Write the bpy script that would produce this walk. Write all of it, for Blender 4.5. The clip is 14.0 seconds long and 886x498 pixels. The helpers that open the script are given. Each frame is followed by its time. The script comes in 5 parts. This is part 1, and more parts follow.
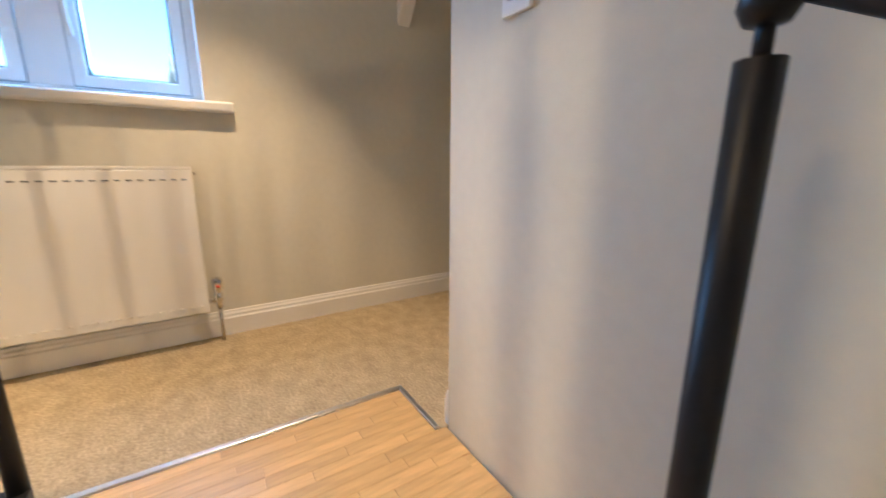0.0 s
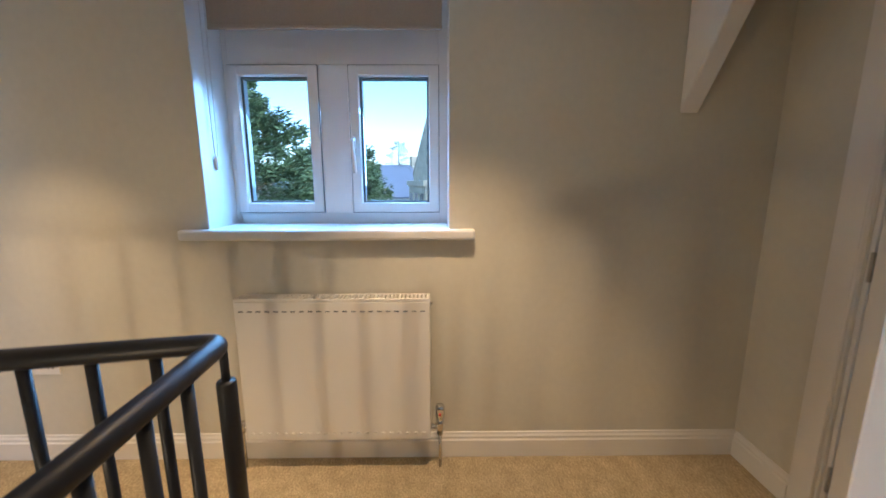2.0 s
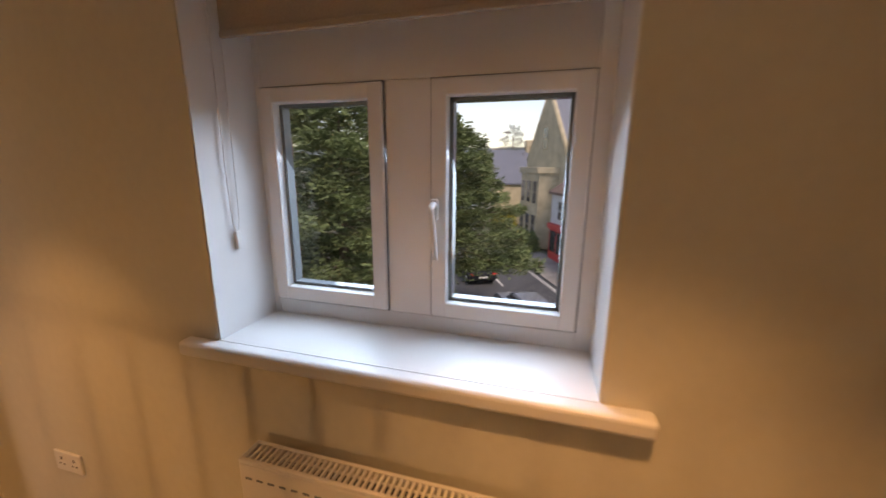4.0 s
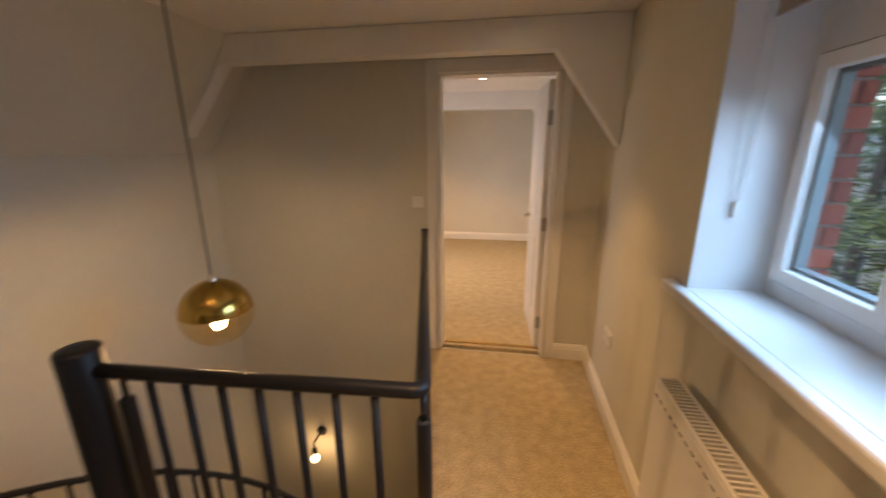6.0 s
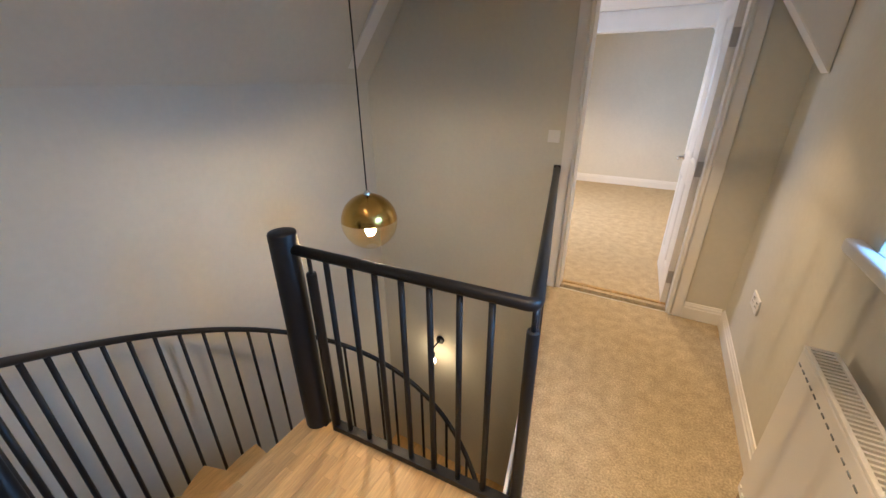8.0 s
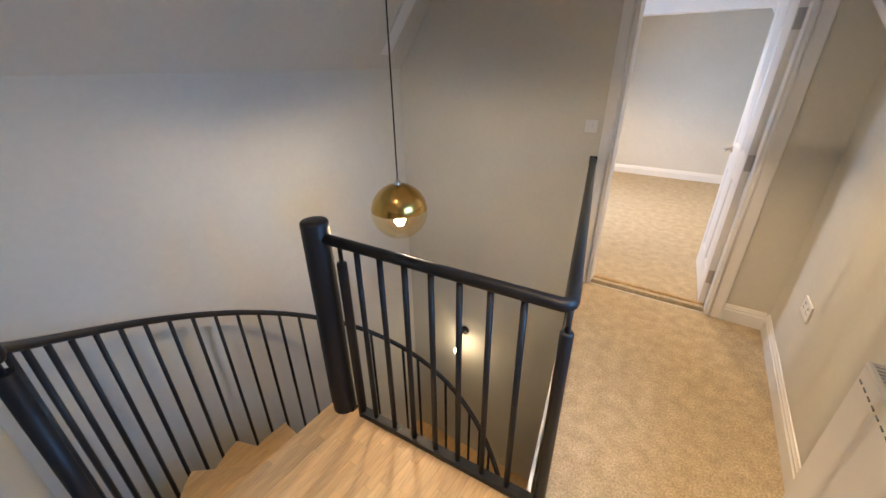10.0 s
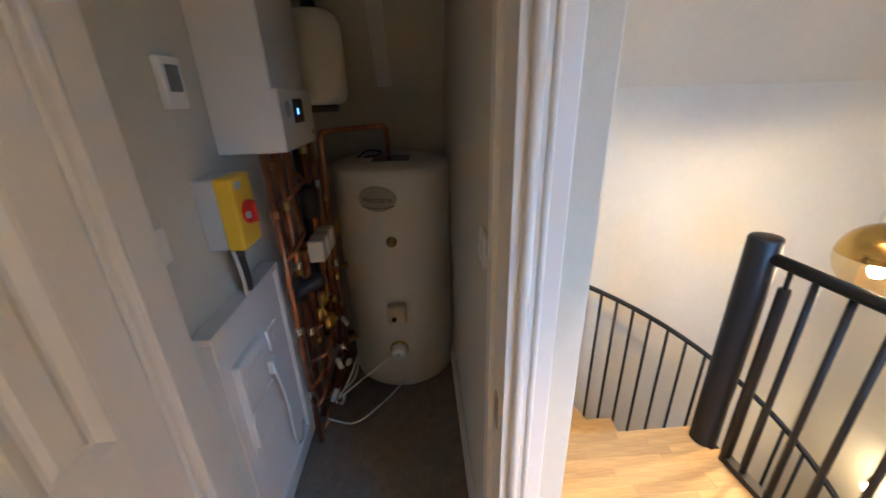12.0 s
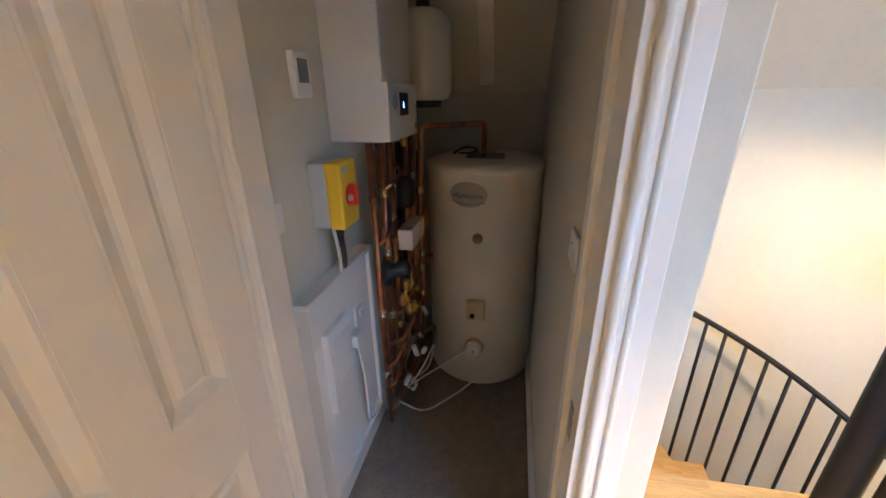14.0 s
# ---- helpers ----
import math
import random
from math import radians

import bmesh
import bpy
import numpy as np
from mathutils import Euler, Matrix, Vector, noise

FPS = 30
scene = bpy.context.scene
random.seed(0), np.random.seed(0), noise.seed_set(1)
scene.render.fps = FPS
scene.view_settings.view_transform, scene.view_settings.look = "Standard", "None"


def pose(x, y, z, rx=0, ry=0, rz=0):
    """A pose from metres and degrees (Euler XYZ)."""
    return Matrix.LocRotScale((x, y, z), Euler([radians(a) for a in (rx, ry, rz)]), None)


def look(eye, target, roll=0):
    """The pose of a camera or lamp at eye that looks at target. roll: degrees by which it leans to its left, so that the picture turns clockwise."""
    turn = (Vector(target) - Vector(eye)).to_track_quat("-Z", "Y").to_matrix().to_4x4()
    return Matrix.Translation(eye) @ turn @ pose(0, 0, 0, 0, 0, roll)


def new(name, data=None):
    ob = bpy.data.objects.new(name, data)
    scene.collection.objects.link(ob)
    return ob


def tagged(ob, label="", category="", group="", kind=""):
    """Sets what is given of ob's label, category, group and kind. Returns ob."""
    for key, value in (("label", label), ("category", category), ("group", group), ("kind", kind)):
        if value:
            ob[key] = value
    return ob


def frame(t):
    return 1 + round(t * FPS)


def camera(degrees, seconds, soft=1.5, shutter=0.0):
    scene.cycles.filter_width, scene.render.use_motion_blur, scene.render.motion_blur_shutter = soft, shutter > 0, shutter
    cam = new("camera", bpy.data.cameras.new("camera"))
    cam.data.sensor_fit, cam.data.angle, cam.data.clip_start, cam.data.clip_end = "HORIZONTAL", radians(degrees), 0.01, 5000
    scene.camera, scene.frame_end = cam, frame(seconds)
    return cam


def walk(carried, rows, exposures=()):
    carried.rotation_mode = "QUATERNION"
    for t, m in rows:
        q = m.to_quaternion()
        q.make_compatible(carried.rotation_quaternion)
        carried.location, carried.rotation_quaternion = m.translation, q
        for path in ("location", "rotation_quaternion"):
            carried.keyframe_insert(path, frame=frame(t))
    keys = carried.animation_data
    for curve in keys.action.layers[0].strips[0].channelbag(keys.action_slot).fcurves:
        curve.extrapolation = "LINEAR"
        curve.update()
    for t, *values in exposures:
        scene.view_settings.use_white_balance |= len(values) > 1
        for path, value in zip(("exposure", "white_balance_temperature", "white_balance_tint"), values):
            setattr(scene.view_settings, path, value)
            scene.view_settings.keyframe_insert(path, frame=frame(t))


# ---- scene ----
cam = camera(99.3, 14.0, shutter=0.4)
PATH = [
    (0, (-2.072, -0.973, 0.828), (-0.425, -2.024, 0.4), 0.2),
    (0.5, (-1.993, -0.958, 0.914), (-0.18, -1.724, 0.561), -0.7),
    (1, (-1.901, -1.04, 1.051), (0.01, -1.512, 0.699), -0.6),
    (1.5, (-1.776, -1.019, 1.149), (0.187, -1.186, 0.804), -0.3),
    (2, (-1.632, -0.99, 1.309), (0.337, -1.009, 0.957), -0.1),
    (2.2, (-1.567, -1.005, 1.351), (0.401, -1.009, 0.996), -0.2),
    (4.3, (-0.649, -0.886, 1.624), (1.123, -0.08, 1.165), 0.1),
    (4.5, (-0.573, -0.881, 1.617), (1.08, 0.143, 1.15), 0.0),
    (5, (-0.555, -0.944, 1.596), (0.578, 0.634, 1.12), 0.2),
    (5.5, (-0.639, -1.177, 1.603), (-0.174, 0.705, 1.112), 0.4),
    (6, (-0.643, -1.362, 1.588), (-0.962, 0.543, 1.068), -0.3),
    (6.5, (-0.612, -1.453, 1.562), (-1.338, 0.303, 0.936), -0.4),
    (7, (-0.602, -1.471, 1.568), (-1.462, 0.184, 0.844), -0.5),
    (7.5, (-0.607, -1.472, 1.569), (-1.494, 0.139, 0.782), -0.5),
    (10, (-0.651, -1.452, 1.579), (-1.648, 0.046, 0.705), -0.6),
    (10.5, (-0.646, -1.513, 1.575), (-1.907, -0.225, 0.708), -0.7),
    (11, (-0.611, -1.617, 1.568), (-2.232, -0.78, 0.746), -1.6),
    (11.5, (-0.635, -1.736, 1.622), (-2.403, -1.345, 0.773), -2.1),
    (12, (-0.615, -1.849, 1.553), (-2.463, -1.754, 0.793), -1.7),
    (12.5, (-0.614, -1.846, 1.549), (-2.46, -1.986, 0.794), -1.3),
    (13, (-0.621, -1.843, 1.536), (-2.458, -2.102, 0.788), -1.4),
    (13.5, (-0.626, -1.857, 1.548), (-2.448, -2.165, 0.784), -1.3),
    (14, (-0.61, -1.854, 1.531), (-2.435, -2.202, 0.79), -0.7),
]
EXPOSURES = [
    (0, 2.0, 4650, 10), (1, 1.75, 4650, 10), (2.2, 1.5, 4700, 10), (4.3, 0.65, 8600, 34), (5.0, 0.7, 9000, 36), (5.7, 0.9, 7600, 28), (6.3, 1.2, 5400, 12),
    (7.5, 1.55, 4800, 10), (10, 1.8, 4600, 10), (11, 2.05, 4600, 10), (11.5, 2.45, 4800, 10), (12.5, 2.95, 4900, 10), (14, 3.1, 5000, 10),
]
walk(cam, [(t, look(eye, target, roll)) for t, eye, target, roll in PATH], EXPOSURES)

# ---- world, sun, lamps ----
world = bpy.data.worlds.new("overcast_sky")
scene.world = world
world.use_nodes = True
wn = world.node_tree.nodes
sky = wn.new("ShaderNodeTexSky")
sky.sky_type = "NISHITA"
sky.sun_disc = False
sky.sun_elevation, sky.sun_rotation = radians(48), radians(225)
sky.dust_density, sky.air_density, sky.ozone_density = 0.8, 1.0, 1.0
wn["Background"].inputs["Strength"].default_value = 0.15
world.node_tree.links.new(sky.outputs[0], wn["Background"].inputs["Color"])
sun_data = bpy.data.lights.new("sun", "SUN")
sun_data.energy, sun_data.angle, sun_data.color = 1.5, radians(15), (1.0, 0.96, 0.9)
sun = new("sun", sun_data)
sun.matrix_world = look((-22, -22, 34), (0, 0, 0))

WARM = (1.0, 0.57, 0.22)


def spot(name, at, watts, cone=110, blend=0.6, aim=None, colour=WARM, size=0.03):
    d = bpy.data.lights.new(name, "SPOT")
    d.energy, d.color, d.spot_size, d.spot_blend, d.shadow_soft_size = watts, colour, radians(cone), blend, size
    ob = new(name, d)
    ob.matrix_world = look(at, aim or (at[0], at[1] + 0.001, at[2] - 1))
    return ob


def bulb_light(name, at, watts, colour=WARM, size=0.03):
    d = bpy.data.lights.new(name, "POINT")
    d.energy, d.color, d.shadow_soft_size = watts, colour, size
    ob = new(name, d)
    ob.location = at
    return ob


spot("downlight_beam", (-0.62, 0.62, 2.26), 35, 74, 0.65)
spot("downlight_beam", (-0.62, -1.07, 2.26), 42, 76, 0.7)
# unseen lamp over the stair head, added to light partition and platform
spot("downlight_beam", (-1.55, -0.9, 2.26), 7, 84, 0.75)
spot("downlight_beam", (-0.93, 3.0, 2.27), 48, 130)
# second bedroom lamp, unseen and added to brighten the room
spot("downlight_beam", (-2.3, 3.6, 2.27), 38, 130)
bulb_light("pendant_glow", (-1.902, 0.009, 0.83), 4.4, size=0.02)
bulb_light("sconce_glow", (-2.235, 1.19, -1.12), 0.5)
# area lamps added for daylight: landing window, and bedroom, where no window is built
for nm, at, aim, sx, sy, w, col in (("window_daylight", (0.35, -0.51, 1.52), (-0.6, -0.51, 0.75), 0.90, 0.60, 5.6, (0.45, 0.72, 1.0)),
                                    ("bedroom_daylight", (-2.85, 3.0, 1.3), (0, 3.6, 0.6), 1.0, 1.1, 8, (0.8, 0.9, 1.0))):
    ad = bpy.data.lights.new(nm, "AREA")
    ad.shape, ad.size, ad.size_y, ad.energy, ad.color = "RECTANGLE", sx, sy, w, col
    ad.spread = radians(118)
    new(nm, ad).matrix_world = look(at, aim)


# ---- materials ----
def mat(name, colour, rough=0.5, metal=0.0, grain=0.0, grain_scale=40, bump=0.0, bump_scale=80, spots=0.0, spot_scale=3, spec=0.5, per_piece=0.0, emit=0.0, stretch=None):
    m = bpy.data.materials.new(name)
    m.use_nodes = True
    nt = m.node_tree
    n, l = nt.nodes, nt.links
    b = n["Principled BSDF"]
    b.inputs["Roughness"].default_value, b.inputs["Metallic"].default_value = rough, metal
    b.inputs["Specular IOR Level"].default_value = spec
    base = (*colour, 1)
    b.inputs["Base Color"].default_value = base
    tc = n.new("ShaderNodeTexCoord")
    vec = tc.outputs["Object"]
    if stretch:
        mp = n.new("ShaderNodeMapping")
        mp.inputs["Scale"].default_value = stretch
        l.new(vec, mp.inputs[0])
        vec = mp.outputs[0]
    col = None
    for amount, scale, detail in ((grain, grain_scale, 6), (spots, spot_scale, 4)):
        if not amount:
            continue
        tex = n.new("ShaderNodeTexNoise")
        tex.inputs["Scale"].default_value, tex.inputs["Detail"].default_value = scale, detail
        l.new(vec, tex.inputs["Vector"])
        mr = n.new("ShaderNodeMapRange")
        mr.inputs[1].default_value, mr.inputs[2].default_value = 0.3, 0.7
        mr.inputs[3].default_value, mr.inputs[4].default_value = 1 - amount, 1 + amount
        l.new(tex.outputs["Fac"], mr.inputs[0])
        mx = n.new("ShaderNodeMix")
        mx.data_type, mx.blend_type = "RGBA", "MULTIPLY"
        mx.inputs[0].default_value = 1
        if col:
            l.new(col, mx.inputs[6])
        else:
            mx.inputs[6].default_value = base
        l.new(mr.outputs[0], mx.inputs[7])
        col = mx.outputs[2]
    if per_piece:
        oi = n.new("ShaderNodeObjectInfo")
        mr = n.new("ShaderNodeMapRange")
        mr.inputs[3].default_value, mr.inputs[4].default_value = 1 - per_piece, 1 + per_piece
        l.new(oi.outputs["Random"], mr.inputs[0])
        mx = n.new("ShaderNodeMix")
        mx.data_type, mx.blend_type = "RGBA", "MULTIPLY"
        mx.inputs[0].default_value = 1
        if col:
            l.new(col, mx.inputs[6])
        else:
            mx.inputs[6].default_value = base
        l.new(mr.outputs[0], mx.inputs[7])
        col = mx.outputs[2]
    if col:
        l.new(col, b.inputs["Base Color"])
    if bump:
        tex = n.new("ShaderNodeTexNoise")
        tex.inputs["Scale"].default_value, tex.inputs["Detail"].default_value = bump_scale, 5
        l.new(vec, tex.inputs["Vector"])
        bp = n.new("ShaderNodeBump")
        bp.inputs["Strength"].default_value, bp.inputs["Distance"].default_value = bump, 0.004
        l.new(tex.outputs["Fac"], bp.inputs["Height"])
        l.new(bp.outputs[0], b.inputs["Normal"])
    if emit:
        b.inputs["Emission Color"].default_value = base
        b.inputs["Emission Strength"].default_value = emit
    return m


def glass(name, tint, clear, rough=0.02):
    m = bpy.data.materials.new(name)
    m.use_nodes = True
    n, l = m.node_tree.nodes, m.node_tree.links
    tr, gl, mx, fr = (n.new("ShaderNode" + k) for k in ("BsdfTransparent", "BsdfGlossy", "MixShader", "LayerWeight"))
    tr.inputs[0].default_value = (*tint, 1)
    gl.inputs["Roughness"].default_value = rough
    pw_, ma = n.new("ShaderNodeMath"), n.new("ShaderNodeMath")
    pw_.operation, ma.operation = "POWER", "MULTIPLY_ADD"
    pw_.inputs[1].default_value = 4.0
    ma.inputs[1].default_value, ma.inputs[2].default_value = 0.5, 1 - clear
    l.new(fr.outputs["Facing"], pw_.inputs[0])
    l.new(pw_.outputs[0], ma.inputs[0])
    l.new(ma.outputs[0], mx.inputs[0])
    l.new(tr.outputs[0], mx.inputs[1])
    l.new(gl.outputs[0], mx.inputs[2])
    l.new(mx.outputs[0], n["Material Output"].inputs[0])
    return m


M_WALL = mat("greige_emulsion", (0.64, 0.615, 0.525), 0.75, grain=0.02, grain_scale=30, bump=0.12, bump_scale=220, spots=0.03, spot_scale=1.6, spec=0.25)
M_CEIL = mat("white_ceiling_paint", (0.74, 0.72, 0.68), 0.8, bump=0.1, bump_scale=200, spots=0.03, spec=0.2)
M_TRIM = mat("white_satin_paint", (0.78, 0.76, 0.72), 0.35, bump=0.03, bump_scale=60, spots=0.025, spot_scale=5)
M_UPVC = mat("white_window_paint", (0.80, 0.80, 0.79), 0.32, spots=0.02, spot_scale=6, bump=0.02)
M_CARPET = mat("beige_cut_pile_carpet", (0.45, 0.368, 0.225), 0.95, grain=0.30, grain_scale=115, bump=1.0, bump_scale=220, spots=0.13, spot_scale=15, spec=0.1)
M_CARPET_GREY = mat("brown_grey_carpet", (0.25, 0.215, 0.175), 0.95, grain=0.14, grain_scale=140, bump=0.5, bump_scale=260, spots=0.12, spot_scale=18, spec=0.1)
M_OAK = mat("oiled_oak", (0.58, 0.385, 0.15), 0.36, grain=0.14, grain_scale=14, stretch=(9, 0.7, 3), bump=0.08, bump_scale=30, spots=0.10, spot_scale=3, per_piece=0.12)
M_BLACK = mat("satin_black_steel", (0.012, 0.013, 0.016), 0.42, spec=0.3, grain=0.1, grain_scale=80, bump=0.03, bump_scale=150)
M_METAL = mat("brushed_aluminium", (0.68, 0.67, 0.65), 0.3, 1.0, grain=0.08, grain_scale=60)
M_CHROME = mat("chrome", (0.75, 0.74, 0.72), 0.15, 1.0)
M_HINGE = mat("satin_steel", (0.45, 0.43, 0.40), 0.35, 1.0)
M_COPPER = mat("copper_pipe", (0.46, 0.21, 0.11), 0.36, 1.0, grain=0.25, grain_scale=12, spots=0.2, spot_scale=20)
M_BRASS = mat("brass", (0.55, 0.38, 0.15), 0.3, 1.0, grain=0.15, grain_scale=30)
M_RAD = mat("white_enamel", (0.76, 0.74, 0.70), 0.3, bump=0.02, spots=0.02)
# near-black that puts the shade of gaps and holes into the colour
M_DARK = mat("dark_gap", (0.03, 0.03, 0.03), 0.8, spots=0.1)
M_BLIND = mat("taupe_blind_fabric", (0.42, 0.37, 0.31), 0.85, grain=0.08, grain_scale=300, bump=0.3, bump_scale=500)
M_PLASTIC = mat("white_plastic", (0.80, 0.79, 0.77), 0.28, spots=0.02)
M_GREYPL = mat("light_grey_plastic", (0.56, 0.58, 0.60), 0.4, spots=0.03)
M_SCREEN = mat("grey_screen", (0.20, 0.22, 0.23), 0.15, spots=0.04)
M_BLACKPL = mat("black_plastic", (0.02, 0.02, 0.022), 0.4, spots=0.1)
M_YELLOW = mat("yellow_plastic", (0.85, 0.55, 0.02), 0.35, spots=0.03)
M_RED = mat("red_plastic", (0.70, 0.03, 0.02), 0.35, spots=0.03)
M_TANK = mat("cream_enamelled_steel", (0.80, 0.78, 0.73), 0.33, bump=0.02, spots=0.03, spot_scale=4)
M_LABEL = mat("grey_label", (0.42, 0.41, 0.385), 0.4, spots=0.06, spot_scale=30)
M_INK = mat("dark_ink", (0.06, 0.06, 0.07), 0.5)
M_BLUELED = mat("blue_display", (0.15, 0.3, 1.0), 0.3, emit=2.0)
M_FLEX = mat("white_flexible_hose", (0.70, 0.70, 0.68), 0.5, spots=0.05)
M_GOLD = mat("gold_lustre_glass", (0.60, 0.40, 0.10), 0.22, 1.0, grain=0.08, grain_scale=14)
M_AMBER = glass("pale_amber_glass", (1.0, 0.92, 0.70), 0.92)
M_PANE = glass("window_glass", (0.95, 0.98, 0.97), 0.98)
M_BULB = mat("lit_bulb", (1.0, 0.72, 0.36), 0.3, emit=36)
M_BULB_DIM = mat("dim_lit_bulb", (1.0, 0.66, 0.28), 0.3, emit=9)
M_LED = mat("lit_downlight", (1.0, 0.80, 0.55), 0.3, emit=14)
M_BRICK = mat("red_brick", (0.40, 0.10, 0.055), 0.85, grain=0.2, grain_scale=40, bump=0.5, bump_scale=70, per_piece=0.2)
M_MORTAR = mat("mortar", (0.30, 0.20, 0.15), 0.9, grain=0.15, bump=0.4)
M_ROAD = mat("asphalt", (0.085, 0.087, 0.09), 0.85, grain=0.2, grain_scale=30, spots=0.18, spot_scale=0.5)
M_GROUND = mat("rough_ground", (0.16, 0.16, 0.12), 0.95, spots=0.3, spot_scale=0.3)
M_PAVE = mat("paving_stone", (0.30, 0.28, 0.25), 0.85, grain=0.15, grain_scale=20, spots=0.15, spot_scale=0.8)
M_LINE = mat("road_marking", (0.7, 0.68, 0.62), 0.7, spots=0.15, spot_scale=9)
M_STONE = mat("cotswold_stone", (0.50, 0.42, 0.28), 0.85, grain=0.15, grain_scale=8, spots=0.2, spot_scale=1.2, bump=0.3, bump_scale=20)
M_SLATE = mat("blue_slate", (0.15, 0.165, 0.20), 0.6, grain=0.18, grain_scale=14, spots=0.1, spot_scale=1.5)
M_TILE = mat("brown_roof_tile", (0.20, 0.13, 0.10), 0.8, grain=0.2, grain_scale=14, spots=0.15, spot_scale=1)
M_RENDER = mat("white_render", (0.68, 0.68, 0.66), 0.8, spots=0.06, spot_scale=1)
M_REDPAINT = mat("red_shop_paint", (0.62, 0.035, 0.03), 0.4, spots=0.06)
M_WINDARK = mat("dark_window_glass", (0.03, 0.035, 0.04), 0.08, spots=0.2, spot_scale=0.6)
M_LEAF = mat("conifer_needles", (0.11, 0.15, 0.055), 0.75, grain=0.45, grain_scale=1.1, spots=0.35, spot_scale=5)
M_LEAFY = mat("yellow_shrub", (0.62, 0.50, 0.03), 0.75, grain=0.3, grain_scale=4)
M_BARK = mat("bark", (0.10, 0.07, 0.05), 0.9, grain=0.3, grain_scale=12, bump=0.6, bump_scale=20)
M_CARPAINT = mat("dark_car_paint", (0.015, 0.017, 0.02), 0.2, spots=0.05)
M_CARSILVER = mat("silver_car_paint", (0.35, 0.37, 0.40), 0.25, 0.5, spots=0.05)
M_TYRE = mat("tyre_rubber", (0.02, 0.02, 0.02), 0.8)
M_LAMPGLOW = mat("lit_street_lantern", (1.0, 0.62, 0.2), 0.4, emit=6)


# ---- mesh helpers ----
def thing(name, label, category, at=(0, 0, 0), group="", kind="", turn=0):
    ob = new(name)
    ob.empty_display_size = 0.05
    ob.matrix_basis = pose(*at, 0, 0, turn)
    return tagged(ob, label, category, group, kind)


def mesh_ob(name, bm, material, parent=None, label=""):
    me = bpy.data.meshes.new(name)
    bmesh.ops.recalc_face_normals(bm, faces=bm.faces[:])
    bm.to_mesh(me)
    bm.free()
    me.materials.append(material)
    ob = new(name, me)
    if parent:
        ob.parent = parent
    if label:
        ob["label"] = label
    return ob


def part(name, bm, material, parent, label=""):
    return mesh_ob(name, bm, material, parent, label)


def setting(name, bm, material, label, category, kind="structure"):
    return tagged(mesh_ob(name, bm, material), label, category, kind=kind)


def box(x0, x1, y0, y1, z0, z1, bevel=0.0, bm=None, seg=2):
    b = bmesh.new()
    vs = [b.verts.new((x, y, z)) for x in (x0, x1) for y in (y0, y1) for z in (z0, z1)]
    for f in ((0, 1, 3, 2), (4, 6, 7, 5), (0, 4, 5, 1), (2, 3, 7, 6), (0, 2, 6, 4), (1, 5, 7, 3)):
        b.faces.new([vs[i] for i in f])
    if bevel:
        bmesh.ops.bevel(b, geom=b.edges[:], offset=bevel, segments=seg, affect="EDGES", profile=0.5)
    return join(bm, b)


def join(bm, b):
    if bm is None:
        return b
    me = bpy.data.meshes.new("tmp")
    b.to_mesh(me)
    b.free()
    bm.from_mesh(me)
    bpy.data.meshes.remove(me)
    return bm


def move(b, m):
    bmesh.ops.transform(b, matrix=m, verts=b.verts[:])
    return b


def prism(poly, z0, z1, bevel=0.0, bm=None):
    """An upright prism over a polygon in x and y."""
    b = bmesh.new()
    lo = [b.verts.new((x, y, z0)) for x, y in poly]
    hi = [b.verts.new((x, y, z1)) for x, y in poly]
    n = len(poly)
    b.faces.new(lo[::-1])
    b.faces.new(hi)
    for i in range(n):
        b.faces.new((lo[i], lo[(i + 1) % n], hi[(i + 1) % n], hi[i]))
    if bevel:
        bmesh.ops.bevel(b, geom=b.edges[:], offset=bevel, segments=2, affect="EDGES", profile=0.5)
    return join(bm, b)


def tube(points, r, n=12, bm=None, closed=False):
    """A round bar along a line of points."""
    b = bmesh.new()
    pts = [Vector(p) for p in points]
    side = None
    rings = []
    for i, p in enumerate(pts):
        if closed:
            d = (pts[(i + 1) % len(pts)] - pts[i - 1]).normalized()
        else:
            d = (pts[min(i + 1, len(pts) - 1)] - pts[max(i - 1, 0)]).normalized()
        if side is None:
            side = d.orthogonal().normalized()
        side = (side - d * side.dot(d)).normalized()
        up = d.cross(side)
        rings.append([b.verts.new(p + (side * math.cos(a) + up * math.sin(a)) * r) for a in (2 * math.pi * k / n for k in range(n))])
    m = len(rings)
    for i in range(m if closed else m - 1):
        q = rings[(i + 1) % m]
        for k in range(n):
            f = b.faces.new((rings[i][k], rings[i][(k + 1) % n], q[(k + 1) % n], q[k]))
            f.smooth = True
    if not closed:
        b.faces.new(rings[0][::-1])
        b.faces.new(rings[-1])
    return join(bm, b)


def lathe(profile, n=32, at=(0, 0, 0), axis=None, bm=None):
    """Turns a profile of (radius, height) about z; axis: the way it points."""
    b = bmesh.new()
    rings = []
    for r, z in profile:
        if r < 1e-6:
            rings.append([b.verts.new((0, 0, z))])
        else:
            rings.append([b.verts.new((r * math.cos(2 * math.pi * k / n), r * math.sin(2 * math.pi * k / n), z)) for k in range(n)])
    for a, c in zip(rings, rings[1:]):
        for k in range(n):
            vs = [a[k % len(a)], a[(k + 1) % len(a)], c[(k + 1) % len(c)], c[k % len(c)]]
            vs = list(dict.fromkeys(vs))
            if len(vs) > 2:
                f = b.faces.new(vs)
                f.smooth = True
    m = Matrix.Translation(at)
    if axis:
        m = m @ Vector(axis).to_track_quat("Z", "Y").to_matrix().to_4x4()
    move(b, m)
    return join(bm, b)


